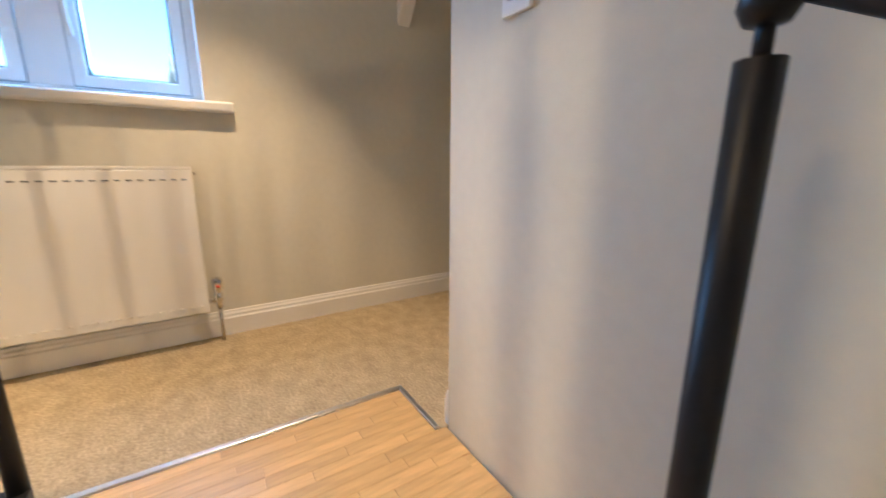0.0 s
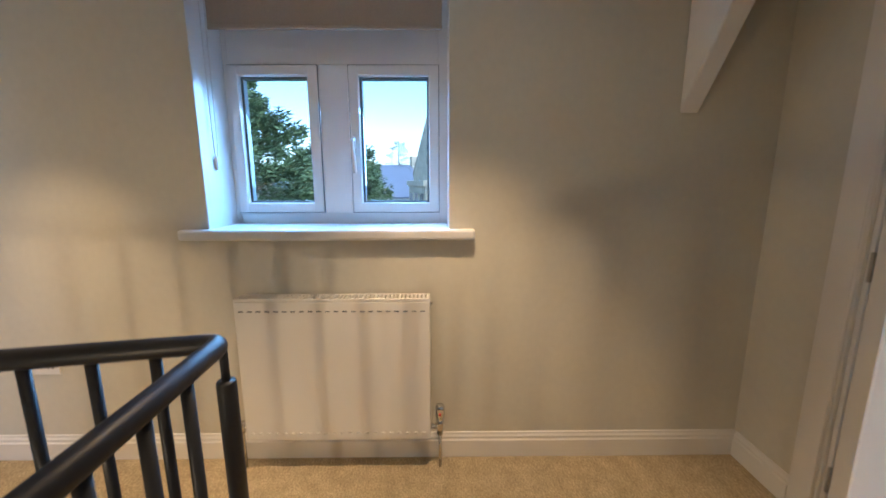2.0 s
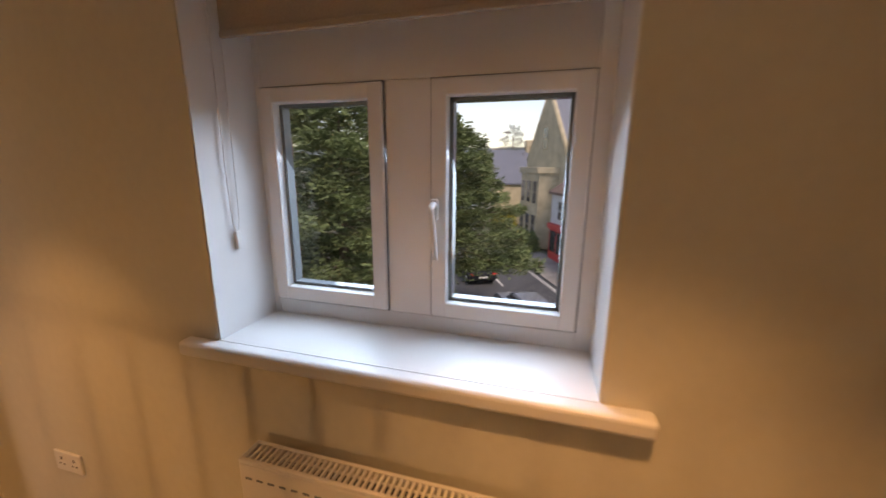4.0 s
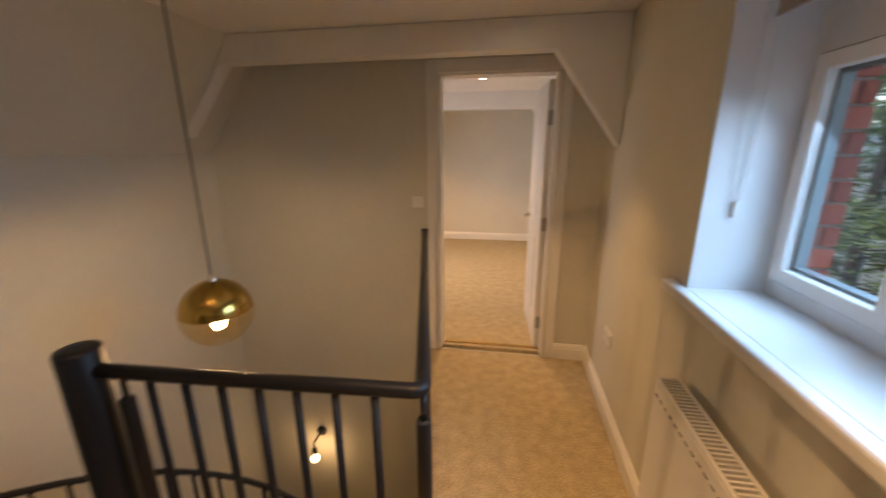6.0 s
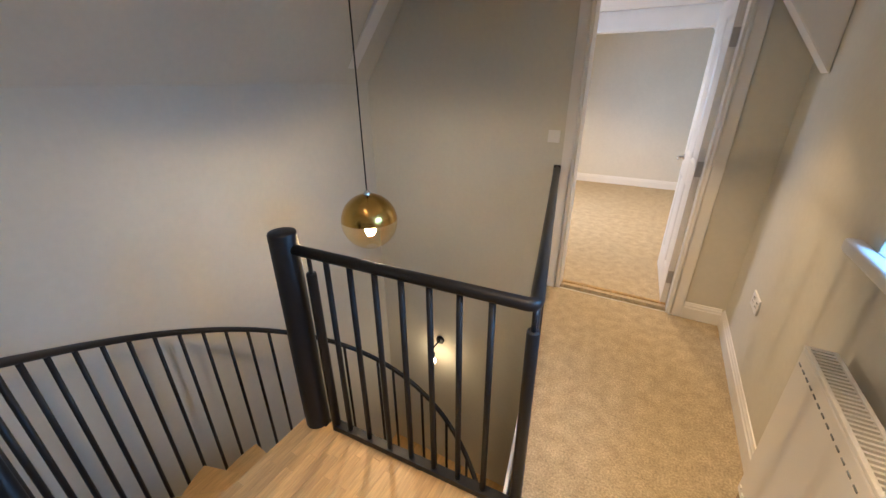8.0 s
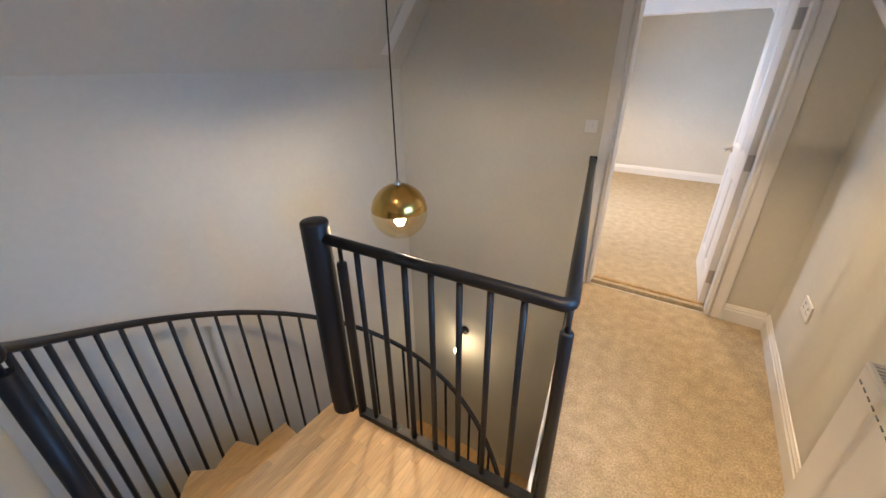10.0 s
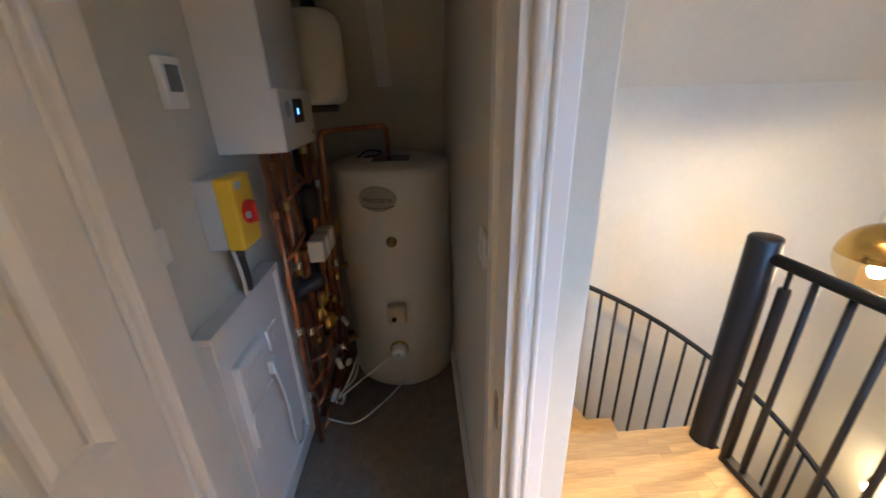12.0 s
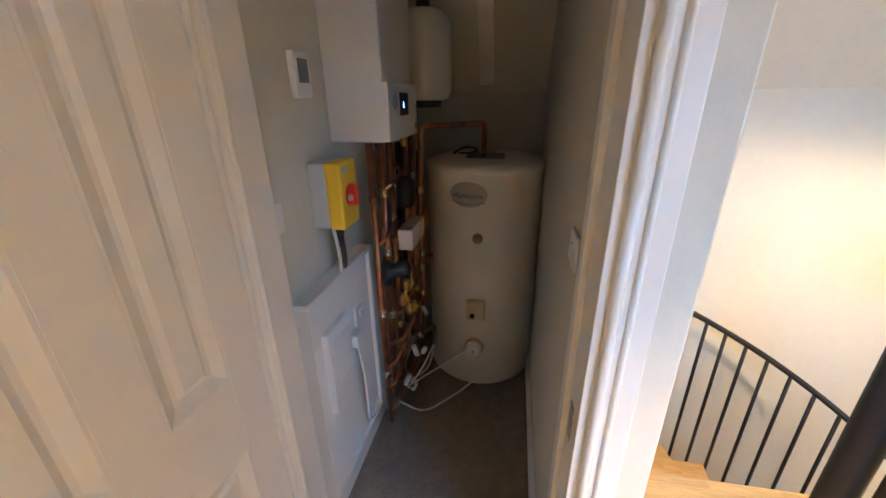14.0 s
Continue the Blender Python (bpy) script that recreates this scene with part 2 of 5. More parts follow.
def text(body, size, material, parent, m, name="lettering"):
    cu = bpy.data.curves.new(name, "FONT")
    cu.body, cu.size, cu.extrude, cu.align_x, cu.align_y = body, size, 0.0006, "CENTER", "CENTER"
    tmp = new("tmp_text", cu)
    me = bpy.data.meshes.new_from_object(tmp.evaluated_get(bpy.context.evaluated_depsgraph_get()))
    bpy.data.objects.remove(tmp)
    me.transform(m)
    me.materials.clear()
    me.materials.append(material)
    ob = new(name, me)
    ob.parent = parent
    return ob


def bend(points, radius=0.03, steps=5):
    """Rounds the inner corners of a line of points."""
    pts = [Vector(p) for p in points]
    out = [pts[0]]
    for a, c, d in zip(pts, pts[1:], pts[2:]):
        u, v = (a - c), (d - c)
        k = min(radius, u.length * 0.45, v.length * 0.45)
        p, q = c + u.normalized() * k, c + v.normalized() * k
        for s in range(steps + 1):
            w = s / steps
            out.append(p * (1 - w) ** 2 + c * 2 * w * (1 - w) + q * w * w)
    out.append(pts[-1])
    return out


# ---- the shell: landing, stair well, cupboard, bedroom ----
ZC = 2.29                      # flat ceiling
YN, YS = 1.365, -2.42           # north and south walls of the landing
XW = -2.95                     # outer wall beyond the stair
YB = 5.22                      # far wall of the bedroom
LOW = -2.75                    # floor below
WT = 0.13

# window wall: pieces round the opening
WY0, WY1, WZ0, WZ1, WX = -1.034, 0.012, 1.10, 2.18, 0.34
bm = box(0, WX, YS - 0.6, WY0, LOW, 2.5)
box(0, WX, WY1, YB + 0.2, LOW, 2.5, bm=bm)
box(0, WX, WY0, WY1, LOW, WZ0 - 0.02, bm=bm)
box(0, WX, WY0, WY1, WZ1, 2.5, bm=bm)
setting("wall_east", bm, M_WALL, "greige painted window wall of the landing", "wall")
# north wall with its doorway
DX0, DX1, DH = -1.125, -0.325, 2.07
bm = box(XW - 0.2, DX0, YN, YN + WT, LOW, 2.5)
box(DX1, 0, YN, YN + WT, LOW, 2.5, bm=bm)
box(DX0, DX1, YN, YN + WT, DH, 2.5, bm=bm)
box(DX0, DX1, YN, YN + WT, LOW, -0.03, bm=bm)
setting("wall_north", bm, M_WALL, "greige painted wall with a bedroom doorway", "wall")
setting("wall_west", box(XW - 0.2, XW, YS - 0.8, YN, LOW, 2.5), M_WALL, "greige painted outer wall beside the stair", "wall")
# south wall of the landing with a closed door, and of the cupboard
SX0, SX1 = -1.268, -0.42
bm = box(SX1, 0, YS - WT, YS, LOW, 2.5)
box(SX0, SX1, YS - WT, YS, 2.04, 2.5, bm=bm)
box(SX0, SX1, YS - WT, YS, LOW, -0.03, bm=bm)
box(-1.352, SX0, YS - WT, YS, LOW, 2.5, bm=bm)
setting("wall_south", bm, M_WALL, "greige painted wall with a closed panelled door", "wall")
YCS, YCN = -2.47, -1.70        # cupboard's inner faces
setting("wall_cupboard_south", box(XW, -1.352, YCS - 0.13, YCS, LOW, 2.5), M_WALL, "greige painted wall behind the heating unit", "wall")
setting("wall_cupboard_north", box(XW, -1.17, YCN, -1.57, LOW, 2.5, 0.004), M_WALL, "greige painted partition between stair and cupboard", "wall")
setting("wall_cupboard_head", box(-1.30, -1.17, -2.36, -1.70, 2.06, 2.5), M_WALL, "greige painted wall over the cupboard opening", "wall")
# walls that close the bedroom
setting("wall_bedroom_far", box(-3.2, 0, YB, YB + 0.15, -0.2, 2.5), M_WALL, "greige painted far wall of the bedroom", "wall")
setting("wall_bedroom_west", box(-3.2, -3.05, YN + WT, YB, -0.2, 2.5), M_WALL, "greige painted side wall of the bedroom", "wall")
# wall under the landing edge, closing the well below
EDGE_A, EDGE_B = (-0.875, -0.51), (-1.22, YN)
setting("wall_well_east", prism([(-0.80, -1.57), (-0.80, -0.50), (-1.16, YN), (-0.9, YN), (-0.6, -0.5), (-0.6, -1.57)], LOW, -0.30), M_WALL, "painted wall below the landing edge", "wall")

# floors
setting("floor", prism([(0, YS), (0, YN), EDGE_B, EDGE_A, (-0.895, -0.52), (-0.895, -1.535), (-1.17, -1.535), (-1.17, YS)], -0.28, 0.0), M_CARPET, "beige cut-pile carpet on the landing", "carpet")
setting("floor_bedroom", box(-3.05, 0, YN + 0.075, YB, -0.28, 0.0), M_CARPET, "beige cut-pile carpet in the bedroom", "carpet")
# darker and greyer than the landing carpet
setting("floor_cupboard", box(XW, -1.17, YCS, YCN, -0.28, -0.004), M_CARPET_GREY, "brown-grey carpet in the cupboard", "carpet")
setting("floor_below", box(XW, 0, YS, YN, LOW - 0.1, LOW), M_OAK, "oak floor at the foot of the stair", "floor")
setting("fascia", prism([(EDGE_A[0] - 0.004, EDGE_A[1]), (EDGE_B[0] - 0.004, EDGE_B[1] - 0.004), (EDGE_B[0] - 0.022, EDGE_B[1] - 0.004), (EDGE_A[0] - 0.022, EDGE_A[1])], -0.30, 0.012, 0.003), M_TRIM, "white painted fascia board along the stair well", "trim")

# ceilings: flat, with a slope over the outer wall
bm = box(-2.42, 0, YS - 0.2, YN, ZC, ZC + 0.1)
setting("ceiling", bm, M_CEIL, "white painted flat ceiling", "ceiling")


def slope(y0, y1):
    b = bmesh.new()
    prof = ((XW, 1.56), (-2.42, ZC), (-2.42, ZC + 0.12), (XW - 0.02, 1.70))
    a, c = ([b.verts.new((x, y, z)) for x, z in prof] for y in (y0, y1))
    b.faces.new(a)
    b.faces.new(c[::-1])
    for i in range(4):
        b.faces.new((a[i], a[(i + 1) % 4], c[(i + 1) % 4], c[i]))
    return b


setting("ceiling_slope", slope(YS - 0.3, YN), M_WALL, "greige painted sloping ceiling", "ceiling")
setting("ceiling_bedroom", box(-3.05, 0, YN + WT, YB, ZC + 0.01, ZC + 0.1), M_CEIL, "white painted bedroom ceiling", "ceiling")


# roof trusses boxed in white
def wall_brace(y0, y1):
    """The foot of a truss on the sloping side, standing 40 mm proud of it."""
    b = bmesh.new()
    prof = ((XW + 0.003, 1.62), (XW + 0.06, 1.60), (-2.38, 2.24), (-2.42, ZC - 0.006))
    a, c = ([b.verts.new((x, y, z)) for x, z in prof] for y in (y0, y1))
    b.faces.new(a)
    b.faces.new(c[::-1])
    for i in range(4):
        b.faces.new((a[i], a[(i + 1) % 4], c[(i + 1) % 4], c[i]))
    return b


def truss(name, y0, y1, xa, xb, wfoot):
    t = thing(name, "white painted boxed roof truss with angled braces", "beam", (0, 0, 0), "roof trusses")
    part("tie_beam", box(xa, xb, y0, y1, 2.125, ZC - 0.002, 0.004), M_TRIM, t)

    def brace(pts):
        b = bmesh.new()
        a, c = ([b.verts.new((x, y, z)) for x, z in pts] for y in (y0 + 0.004, y1 - 0.004))
        b.faces.new(a)
        b.faces.new(c[::-1])
        for i in range(len(pts)):
            b.faces.new((a[i], a[(i + 1) % len(pts)], c[(i + 1) % len(pts)], c[i]))
        bmesh.ops.bevel(b, geom=b.edges[:], offset=0.004, segments=2, affect="EDGES")
        return b

    part("brace", brace(((xb, 2.13), (xb, ZC - 0.002), (-0.003, ZC - 0.002), (-0.003, 1.585))), M_TRIM, t)
    if wfoot:
        part("brace", brace(((xa, 2.13), (xa, ZC - 0.002), (XW + 0.54, ZC - 0.01), (XW + 0.004, 1.60), (XW + 0.004, 1.575))), M_TRIM, t)
    part("joint_plate", box(-1.29, -1.275, y0 - 0.004, y0, 2.112, ZC - 0.01), M_TRIM, t)
    return t


truss("roof_truss", 1.03, 1.16, -2.50, -0.40, True)
st_ = truss("roof_truss", -2.07, -1.985, -1.155, -0.40, False)
part("brace", wall_brace(-2.066, -1.989), M_TRIM, st_)

# bedroom beam
bt = thing("bedroom_beam", "white painted boxed beam across the bedroom", "beam")
part("beam", box(-3.04, -0.004, 4.0, 4.16, 2.08, 2.298, 0.004), M_TRIM, bt)
part("brace", prism([(0, 0), (0.34, 0), (0.34, 0.5)], 0, 0.14), M_TRIM, bt).matrix_basis = Matrix(((1, 0, 0, -0.345), (0, 0, 1, 4.01), (0, -1, 0, 2.09), (0, 0, 0, 1)))


# skirting boards with a moulded top
def skirting(p, q, side, name="baseboard"):
    """A board from p to q; side: its thickness towards the room, an (x, y) way."""
    b = bmesh.new()
    prof = ((0, 0), (0.018, 0), (0.018, 0.085), (0.013, 0.092), (0.013, 0.104), (0.008, 0.112), (0.006, 0.122), (0, 0.124))
    rows = [[b.verts.new((e[0] + side[0] * d, e[1] + side[1] * d, z + 0.001)) for d, z in prof] for e in (p, q)]
    n = len(prof)
    b.faces.new(rows[0])
    b.faces.new(rows[1][::-1])
    for i in range(n):
        b.faces.new((rows[0][i], rows[0][(i + 1) % n], rows[1][(i + 1) % n], rows[1][i]))
    return setting(name, b, M_TRIM, "white painted moulded skirting board", "skirting")


skirting((-0.001, YS), (-0.001, YN), (-1, 0))
skirting((-0.018, YN - 0.001), (DX1 + 0.085, YN - 0.001), (0, -1))
skirting((-0.018, YS + 0.001), (SX1 + 0.115, YS + 0.001), (0, 1))
skirting((XW, YCS + 0.001), (-1.354, YCS + 0.001), (0, 1))
skirting((XW, YCN - 0.001), (-1.32, YCN - 0.001), (0, -1))
skirting((-3.05, YB - 0.001), (-0.001, YB - 0.001), (0, -1))
skirting((-0.001, YN + WT), (-0.001, YB), (-1, 0))
skirting((-1.168, -1.571), (-1.168, -1.60), (1, 0))


# ---- doors ----
def panel_door(name, label, width, height, m, handle_x, cols=None, rail=(0.86, 1.02), bead=0.026):
    """A moulded panel door; x along its width from the hinge, y its thickness, z up."""
    d = thing(name, label, "door", kind="structure")
    d.matrix_basis = m
    th = 0.038
    sw, mid = 0.088, width / 2
    part("leaf", box(0, width, 0.011, th - 0.011, 0, height, 0.002), M_TRIM, d)
    b = bmesh.new()
    cols = cols or ((0, sw), (mid - 0.045, mid + 0.045), (width - sw, width))
    gaps = [(p[1], q[0]) for p, q in zip(cols, cols[1:])]
    rows = ((0, 0.20), rail, (height - 0.11, height))
    for y0, y1 in ((-0.001, 0.0115), (th - 0.0115, th + 0.001)):
        for x0, x1 in cols:
            box(x0, x1, y0, y1, 0, height, 0.002, bm=b)
        for z0, z1 in rows:
            for x0, x1 in gaps:
                box(x0 - 0.001, x1 + 0.001, y0 + 0.0004, y1 - 0.0004, z0, z1, 0.002, bm=b)
    part("stiles_and_rails", b, M_TRIM, d)
    for x0, x1 in gaps:
        for z0, z1 in ((0.20, rail[0]), (rail[1], height - 0.11)):
            b = bmesh.new()
            for face, deep in ((-0.0005, 0.0095), (th + 0.0005, th - 0.0095)):
                rings = []
                for k, y in ((-0.002, face), (0.006, face), (bead, deep), (bead + 0.010, deep), (bead + 0.022, face + (deep - face) * 0.45)):
                    rings.append([b.verts.new(p) for p in ((x0 + k, y, z0 + k), (x1 - k, y, z0 + k), (x1 - k, y, z1 - k), (x0 + k, y, z1 - k))])
                for p, q in zip(rings, rings[1:]):
                    for i in range(4):
                        b.faces.new((p[i], p[(i + 1) % 4], q[(i + 1) % 4], q[i]))
                b.faces.new(rings[-1])
            part("panel_moulding", b, M_TRIM, d)
    if handle_x > 0:
        h = part("handle", lathe([(0, 0), (0.026, 0), (0.026, 0.006), (0.012, 0.010), (0.010, 0.04), (0, 0.042)], 20, (handle_x, -0.001, 0.98), (0, -1, 0)), M_CHROME, d, "polished lever handle")
        s = -1 if handle_x > width / 2 else 1
        b = tube(bend([(handle_x, -0.03, 0.98), (handle_x, -0.052, 0.98), (handle_x + s * 0.11, -0.054, 0.98)], 0.012), 0.008, 10)
        lathe([(0, 0), (0.026, 0), (0.026, 0.006), (0.012, 0.010), (0.010, 0.04), (0, 0.042)], 20, (handle_x, th + 0.001, 0.98), (0, 1, 0), b)
        tube(bend([(handle_x, th + 0.03, 0.98), (handle_x, th + 0.052, 0.98), (handle_x + s * 0.11, th + 0.054, 0.98)], 0.012), 0.008, 10, b)
        part("lever", b, M_CHROME, h)
    for z in (0.22, 1.02, 1.78):
        b = box(-0.0035, 0.0, 0.0, 0.034, z - 0.05, z + 0.05, 0.0008)
        box(-0.034, 0.0, -0.0035, 0.0, z - 0.05, z + 0.05, 0.0008, bm=b)
        tube([(-0.003, -0.006, z - 0.05), (-0.003, -0.006, z + 0.05)], 0.006, 10, b)
        part("hinge", b, M_HINGE, d, "satin steel butt hinge")
    return d


def architrave(name, x0, x1, h, y, out, depth, label, w=0.085):
    """Lining, stops and moulded architrave round an opening from x0 to x1 in a wall whose face is at y and looks towards out."""
    t = thing(name, label, "door frame", kind="structure")
    ya, yb = y, y + out * 0.018
    y0, y1 = min(ya, yb), max(ya, yb)
    for xa, xb in ((x0 - w, x0 - 0.003), (x1 + 0.003, x1 + w)):
        b = box(xa, xb, y0, y1, 0.001, h + w, 0.004)
        inner = xb if xa < x0 - 0.01 else xa
        s = -1 if xa < x0 - 0.01 else 1
        tube([(inner + s * 0.012, y + out * 0.017, 0.004), (inner + s * 0.012, y + out * 0.017, h + 0.012)], 0.008, 8, b)
        part("architrave", b, M_TRIM, t)
    b = box(x0 - 0.002, x1 + 0.002, y0, y1, h + 0.003, h + w, 0.004)
    part("architrave", b, M_TRIM, t)
    la, lb = y + out * 0.002, y - out * (depth + 0.002)
    l0, l1 = min(la, lb), max(la, lb)
    part("lining", box(x0 - 0.004, x0 + 0.012, l0, l1, 0.001, h, 0.002), M_TRIM, t)
    part("lining", box(x1 - 0.012, x1 + 0.004, l0, l1, 0.001, h, 0.002), M_TRIM, t)
    part("lining", box(x0 - 0.004, x1 + 0.004, l0, l1, h - 0.012, h + 0.004, 0.002), M_TRIM, t)
    return t


architrave("door_1_frame", DX0, DX1, DH, YN, -1, WT, "white painted moulded bedroom door frame")
panel_door("door_1", "white panelled bedroom door standing open", 0.762, 2.03, pose(DX1 - 0.014, YN + 0.135, 0.006, 0, 0, 93), 0.70)
setting("threshold", box(DX0 + 0.012, DX1 - 0.012, YN + 0.115, YN + 0.150, -0.003, 0.007, 0.003), M_BRASS, "metal carpet strip across the bedroom doorway", "threshold")
architrave("door_2_frame", SX0, SX1, 2.04, YS, 1, WT, "white painted moulded door frame", 0.115)
panel_door("door_2", "white panelled door, shut", 0.816, 2.015, pose(SX1 - 0.016, YS - 0.002, 0.008, 0, 0, 180), -1, ((0, 0.248), (0.472, 0.569), (0.720, 0.816)), (0.785, 0.975), 0.030)

# cupboard opening: lining, moulded architrave, stop and strike plate on the partition's end
t = thing("door_3_frame", "white painted moulded frame of the cupboard opening", "door frame", kind="structure")
b = box(-1.172, -1.154, -1.702, -1.628, 0.001, 2.06, 0.003)
tube([(-1.152, -1.690, 0.003), (-1.152, -1.690, 2.06)], 0.010, 10, b)
tube([(-1.154, -1.664, 0.003), (-1.154, -1.664, 2.06)], 0.006, 8, b)
part("architrave", b, M_TRIM, t)
part("lining", box(-1.312, -1.156, -1.716, -1.699, 0.001, 2.06, 0.002), M_TRIM, t)
part("door_stop", box(-1.285, -1.245, -1.728, -1.715, 0.001, 2.05, 0.002), M_TRIM, t)
b = box(-1.222, -1.192, -1.7185, -1.7155, 0.90, 0.98, 0.001)
part("strike_plate", b, M_HINGE, t, "small steel strike plate")
part("lining", box(-1.312, -1.156, -2.356, -1.702, 2.045, 2.062, 0.002), M_TRIM, t)


# ---- window ----
w = thing("window_1", "white painted two-sash casement window, shut", "window", kind="structure")
X0, X1 = 0.240, 0.310
yl, yr, zb, zt = WY1, WY0, 1.105, WZ1
part("window_frame", box(X0, X1, yl - 0.026, yl, zb, zt, 0.004), M_UPVC, w)
part("window_frame", box(X0, X1, yr, yr + 0.046, zb, zt, 0.004), M_UPVC, w)
part("window_frame", box(X0 + 0.001, X1, yr + 0.045, yl - 0.025, zb, 1.158, 0.004), M_UPVC, w)
part("window_frame", box(X0 + 0.001, X1, yr + 0.045, yl - 0.025, 1.844, zt, 0.004), M_UPVC, w)
part("mullion", box(X0 + 0.001, X1, -0.566, -0.428, 1.157, 1.845, 0.004), M_UPVC, w)
for ya, yb in ((-0.424, -0.012), (-0.988, -0.569)):
    s = bmesh.new()
    fw, f0, f1 = 0.046, X0 - 0.012, X1 - 0.012
    za, zc = 1.162, 1.841
    box(f0, f1, ya, ya + fw, za, zc, 0.005, bm=s)
    box(f0, f1, yb - fw, yb, za, zc, 0.005, bm=s)
    box(f0 + 0.0005, f1, ya + fw - 0.004, yb - fw + 0.004, za, za + fw, 0.005, bm=s)
    box(f0 + 0.0005, f1, ya + fw - 0.004, yb - fw + 0.004, zc - fw, zc, 0.005, bm=s)
    sash = part("sash", s, M_UPVC, w)
    # dark strips round the sash draw the shadow in its gap
    g = bmesh.new()
    for q in ((ya - 0.003, yb + 0.003, za - 0.003, za), (ya - 0.003, yb + 0.003, zc, zc + 0.003), (ya - 0.003, ya, za, zc), (yb, yb + 0.003, za, zc)):
        box(X0 - 0.002, X0 + 0.002, *q, bm=g)
    part("shadow_line", g, M_SCREEN, sash, "dark grey line for the shadow gap round the sash")
    g = bmesh.new()
    for q in ((ya + fw, ya + fw + 0.010, za + fw, zc - fw), (yb - fw - 0.010, yb - fw, za + fw, zc - fw), (ya + fw, yb - fw, za + fw, za + fw + 0.010), (ya + fw, yb - fw, zc - fw - 0.010, zc - fw)):
        box(f0 + 0.032, f1 - 0.004, q[0] - 0.001, q[1], q[2] - 0.001, q[3], bm=g)
    part("gasket", g, M_SCREEN, sash, "grey glazing spacer")
    pane = part("pane", box(f0 + 0.030, f0 + 0.034, ya + fw - 0.005, yb - fw + 0.005, za + fw - 0.005, zc - fw + 0.005), M_PANE, sash, "clear glass")
    pane.visible_shadow = False
hn = part("handle", box(X0 - 0.032, X0 - 0.010, -0.594, -0.573, 1.46, 1.52, 0.005), M_PLASTIC, w, "white locking window handle")
part("grip", tube(bend([(X0 - 0.030, -0.584, 1.505), (X0 - 0.060, -0.584, 1.498), (X0 - 0.052, -0.592, 1.38), (X0 - 0.050, -0.593, 1.35)], 0.02), 0.009, 10), M_PLASTIC, hn)
part("keyhole", lathe([(0, 0), (0.007, 0), (0.007, 0.004), (0, 0.004)], 14, (X0 - 0.032, -0.580, 1.495), (-1, 0, 0)), M_BRASS, hn)
# white reveals and inner sill board
setting("window_reveal", box(0.002, X0, WY1 - 0.004, WY1 - 0.0005, 1.105, WZ1, 0), M_UPVC, "white painted window reveal", "reveal")
setting("window_reveal", box(0.002, X0, WY0 + 0.0005, WY0 + 0.004, 1.105, WZ1, 0), M_UPVC, "white painted window reveal", "reveal")
setting("window_reveal", box(0.002, X0, WY0 + 0.004, WY1 - 0.004, WZ1 - 0.004, WZ1 - 0.0005, 0), M_UPVC, "white painted window reveal", "reveal")
b = box(0.0, X0 + 0.02, WY0, WY1, 1.08, 1.107)
box(-0.045, 0.004, WY0 - 0.11, WY1 + 0.11, 1.062, 1.108, 0.012, bm=b, seg=3)
setting("window_sill", b, M_UPVC, "white painted window board with rounded nosing", "sill")
# roller blind with its bead chain
bl = thing("roller_blind", "taupe fabric roller blind, nearly all rolled up", "blind", (0.10, -0.511, 1.952))
part("fabric", box(-0.0015, 0.0015, -0.492, 0.492, 0.006, 0.205), M_BLIND, bl)
part("bottom_bar", box(-0.006, 0.006, -0.493, 0.493, -0.010, 0.008, 0.003), M_BLIND, bl)
part("roller", tube([(0.0, -0.500, 0.204), (0.0, 0.500, 0.204)], 0.018, 16), M_BLIND, bl)
part("bracket", box(-0.025, 0.025, 0.501, 0.517, 0.175, 0.222, 0.003), M_PLASTIC, bl)
part("bracket", box(-0.025, 0.025, -0.517, -0.501, 0.175, 0.222, 0.003), M_PLASTIC, bl)
loop = [(0.018, 0.508, 0.20), (0.018, 0.510, -0.1), (0.012, 0.510, -0.48), (0.006, 0.510, -0.53), (-0.004, 0.510, -0.54), (-0.012, 0.510, -0.52), (-0.018, 0.510, -0.40), (-0.018, 0.510, -0.1), (-0.018, 0.508, 0.20)]
part("bead_chain", tube(bend(loop, 0.05), 0.0022, 6), M_PLASTIC, bl, "white bead chain")
part("chain_clip", box(-0.010, 0.006, 0.504, 0.516, -0.590, -0.535, 0.003), M_PLASTIC, bl, "clear plastic chain clip")


# ---- radiator ----
r = thing("radiator", "white steel panel radiator under the window", "radiator", (-0.110, -0.535, 0.165))
RW, RH = 0.413, 0.66
b = box(0, 0.012, -RW, RW, 0, RH - 0.013, 0.005)
part("front_panel", b, M_RAD, r)
part("back_panel", box(0.062, 0.072, -RW, RW, 0.01, RH - 0.03, 0.004), M_RAD, r)
b = bmesh.new()
for k in range(22):
    y = -RW + 0.03 + k * (2 * RW - 0.06) / 21
    tube([(-0.0015, y - 0.009, 0.035), (-0.0015, y + 0.009, 0.035)], 0.0035, 6, b)
part("lower_weld", b, M_RAD, r)
b = bmesh.new()
for k in range(22):
    y = -RW + 0.03 + k * (2 * RW - 0.06) / 21
    tube([(0.0005, y - 0.010, RH - 0.055), (0.0005, y + 0.010, RH - 0.055)], 0.0032, 6, b)
# upper dimples get a dark grey colour that stands for their shade
part("upper_weld", b, M_SCREEN, r, "row of weld dimples, dark grey in place of their shade")
for y in (-RW, RW - 0.006):
    part("side_cover", box(0.001, 0.075, y, y + 0.006, 0.005, RH, 0.002), M_RAD, r)
b = bmesh.new()
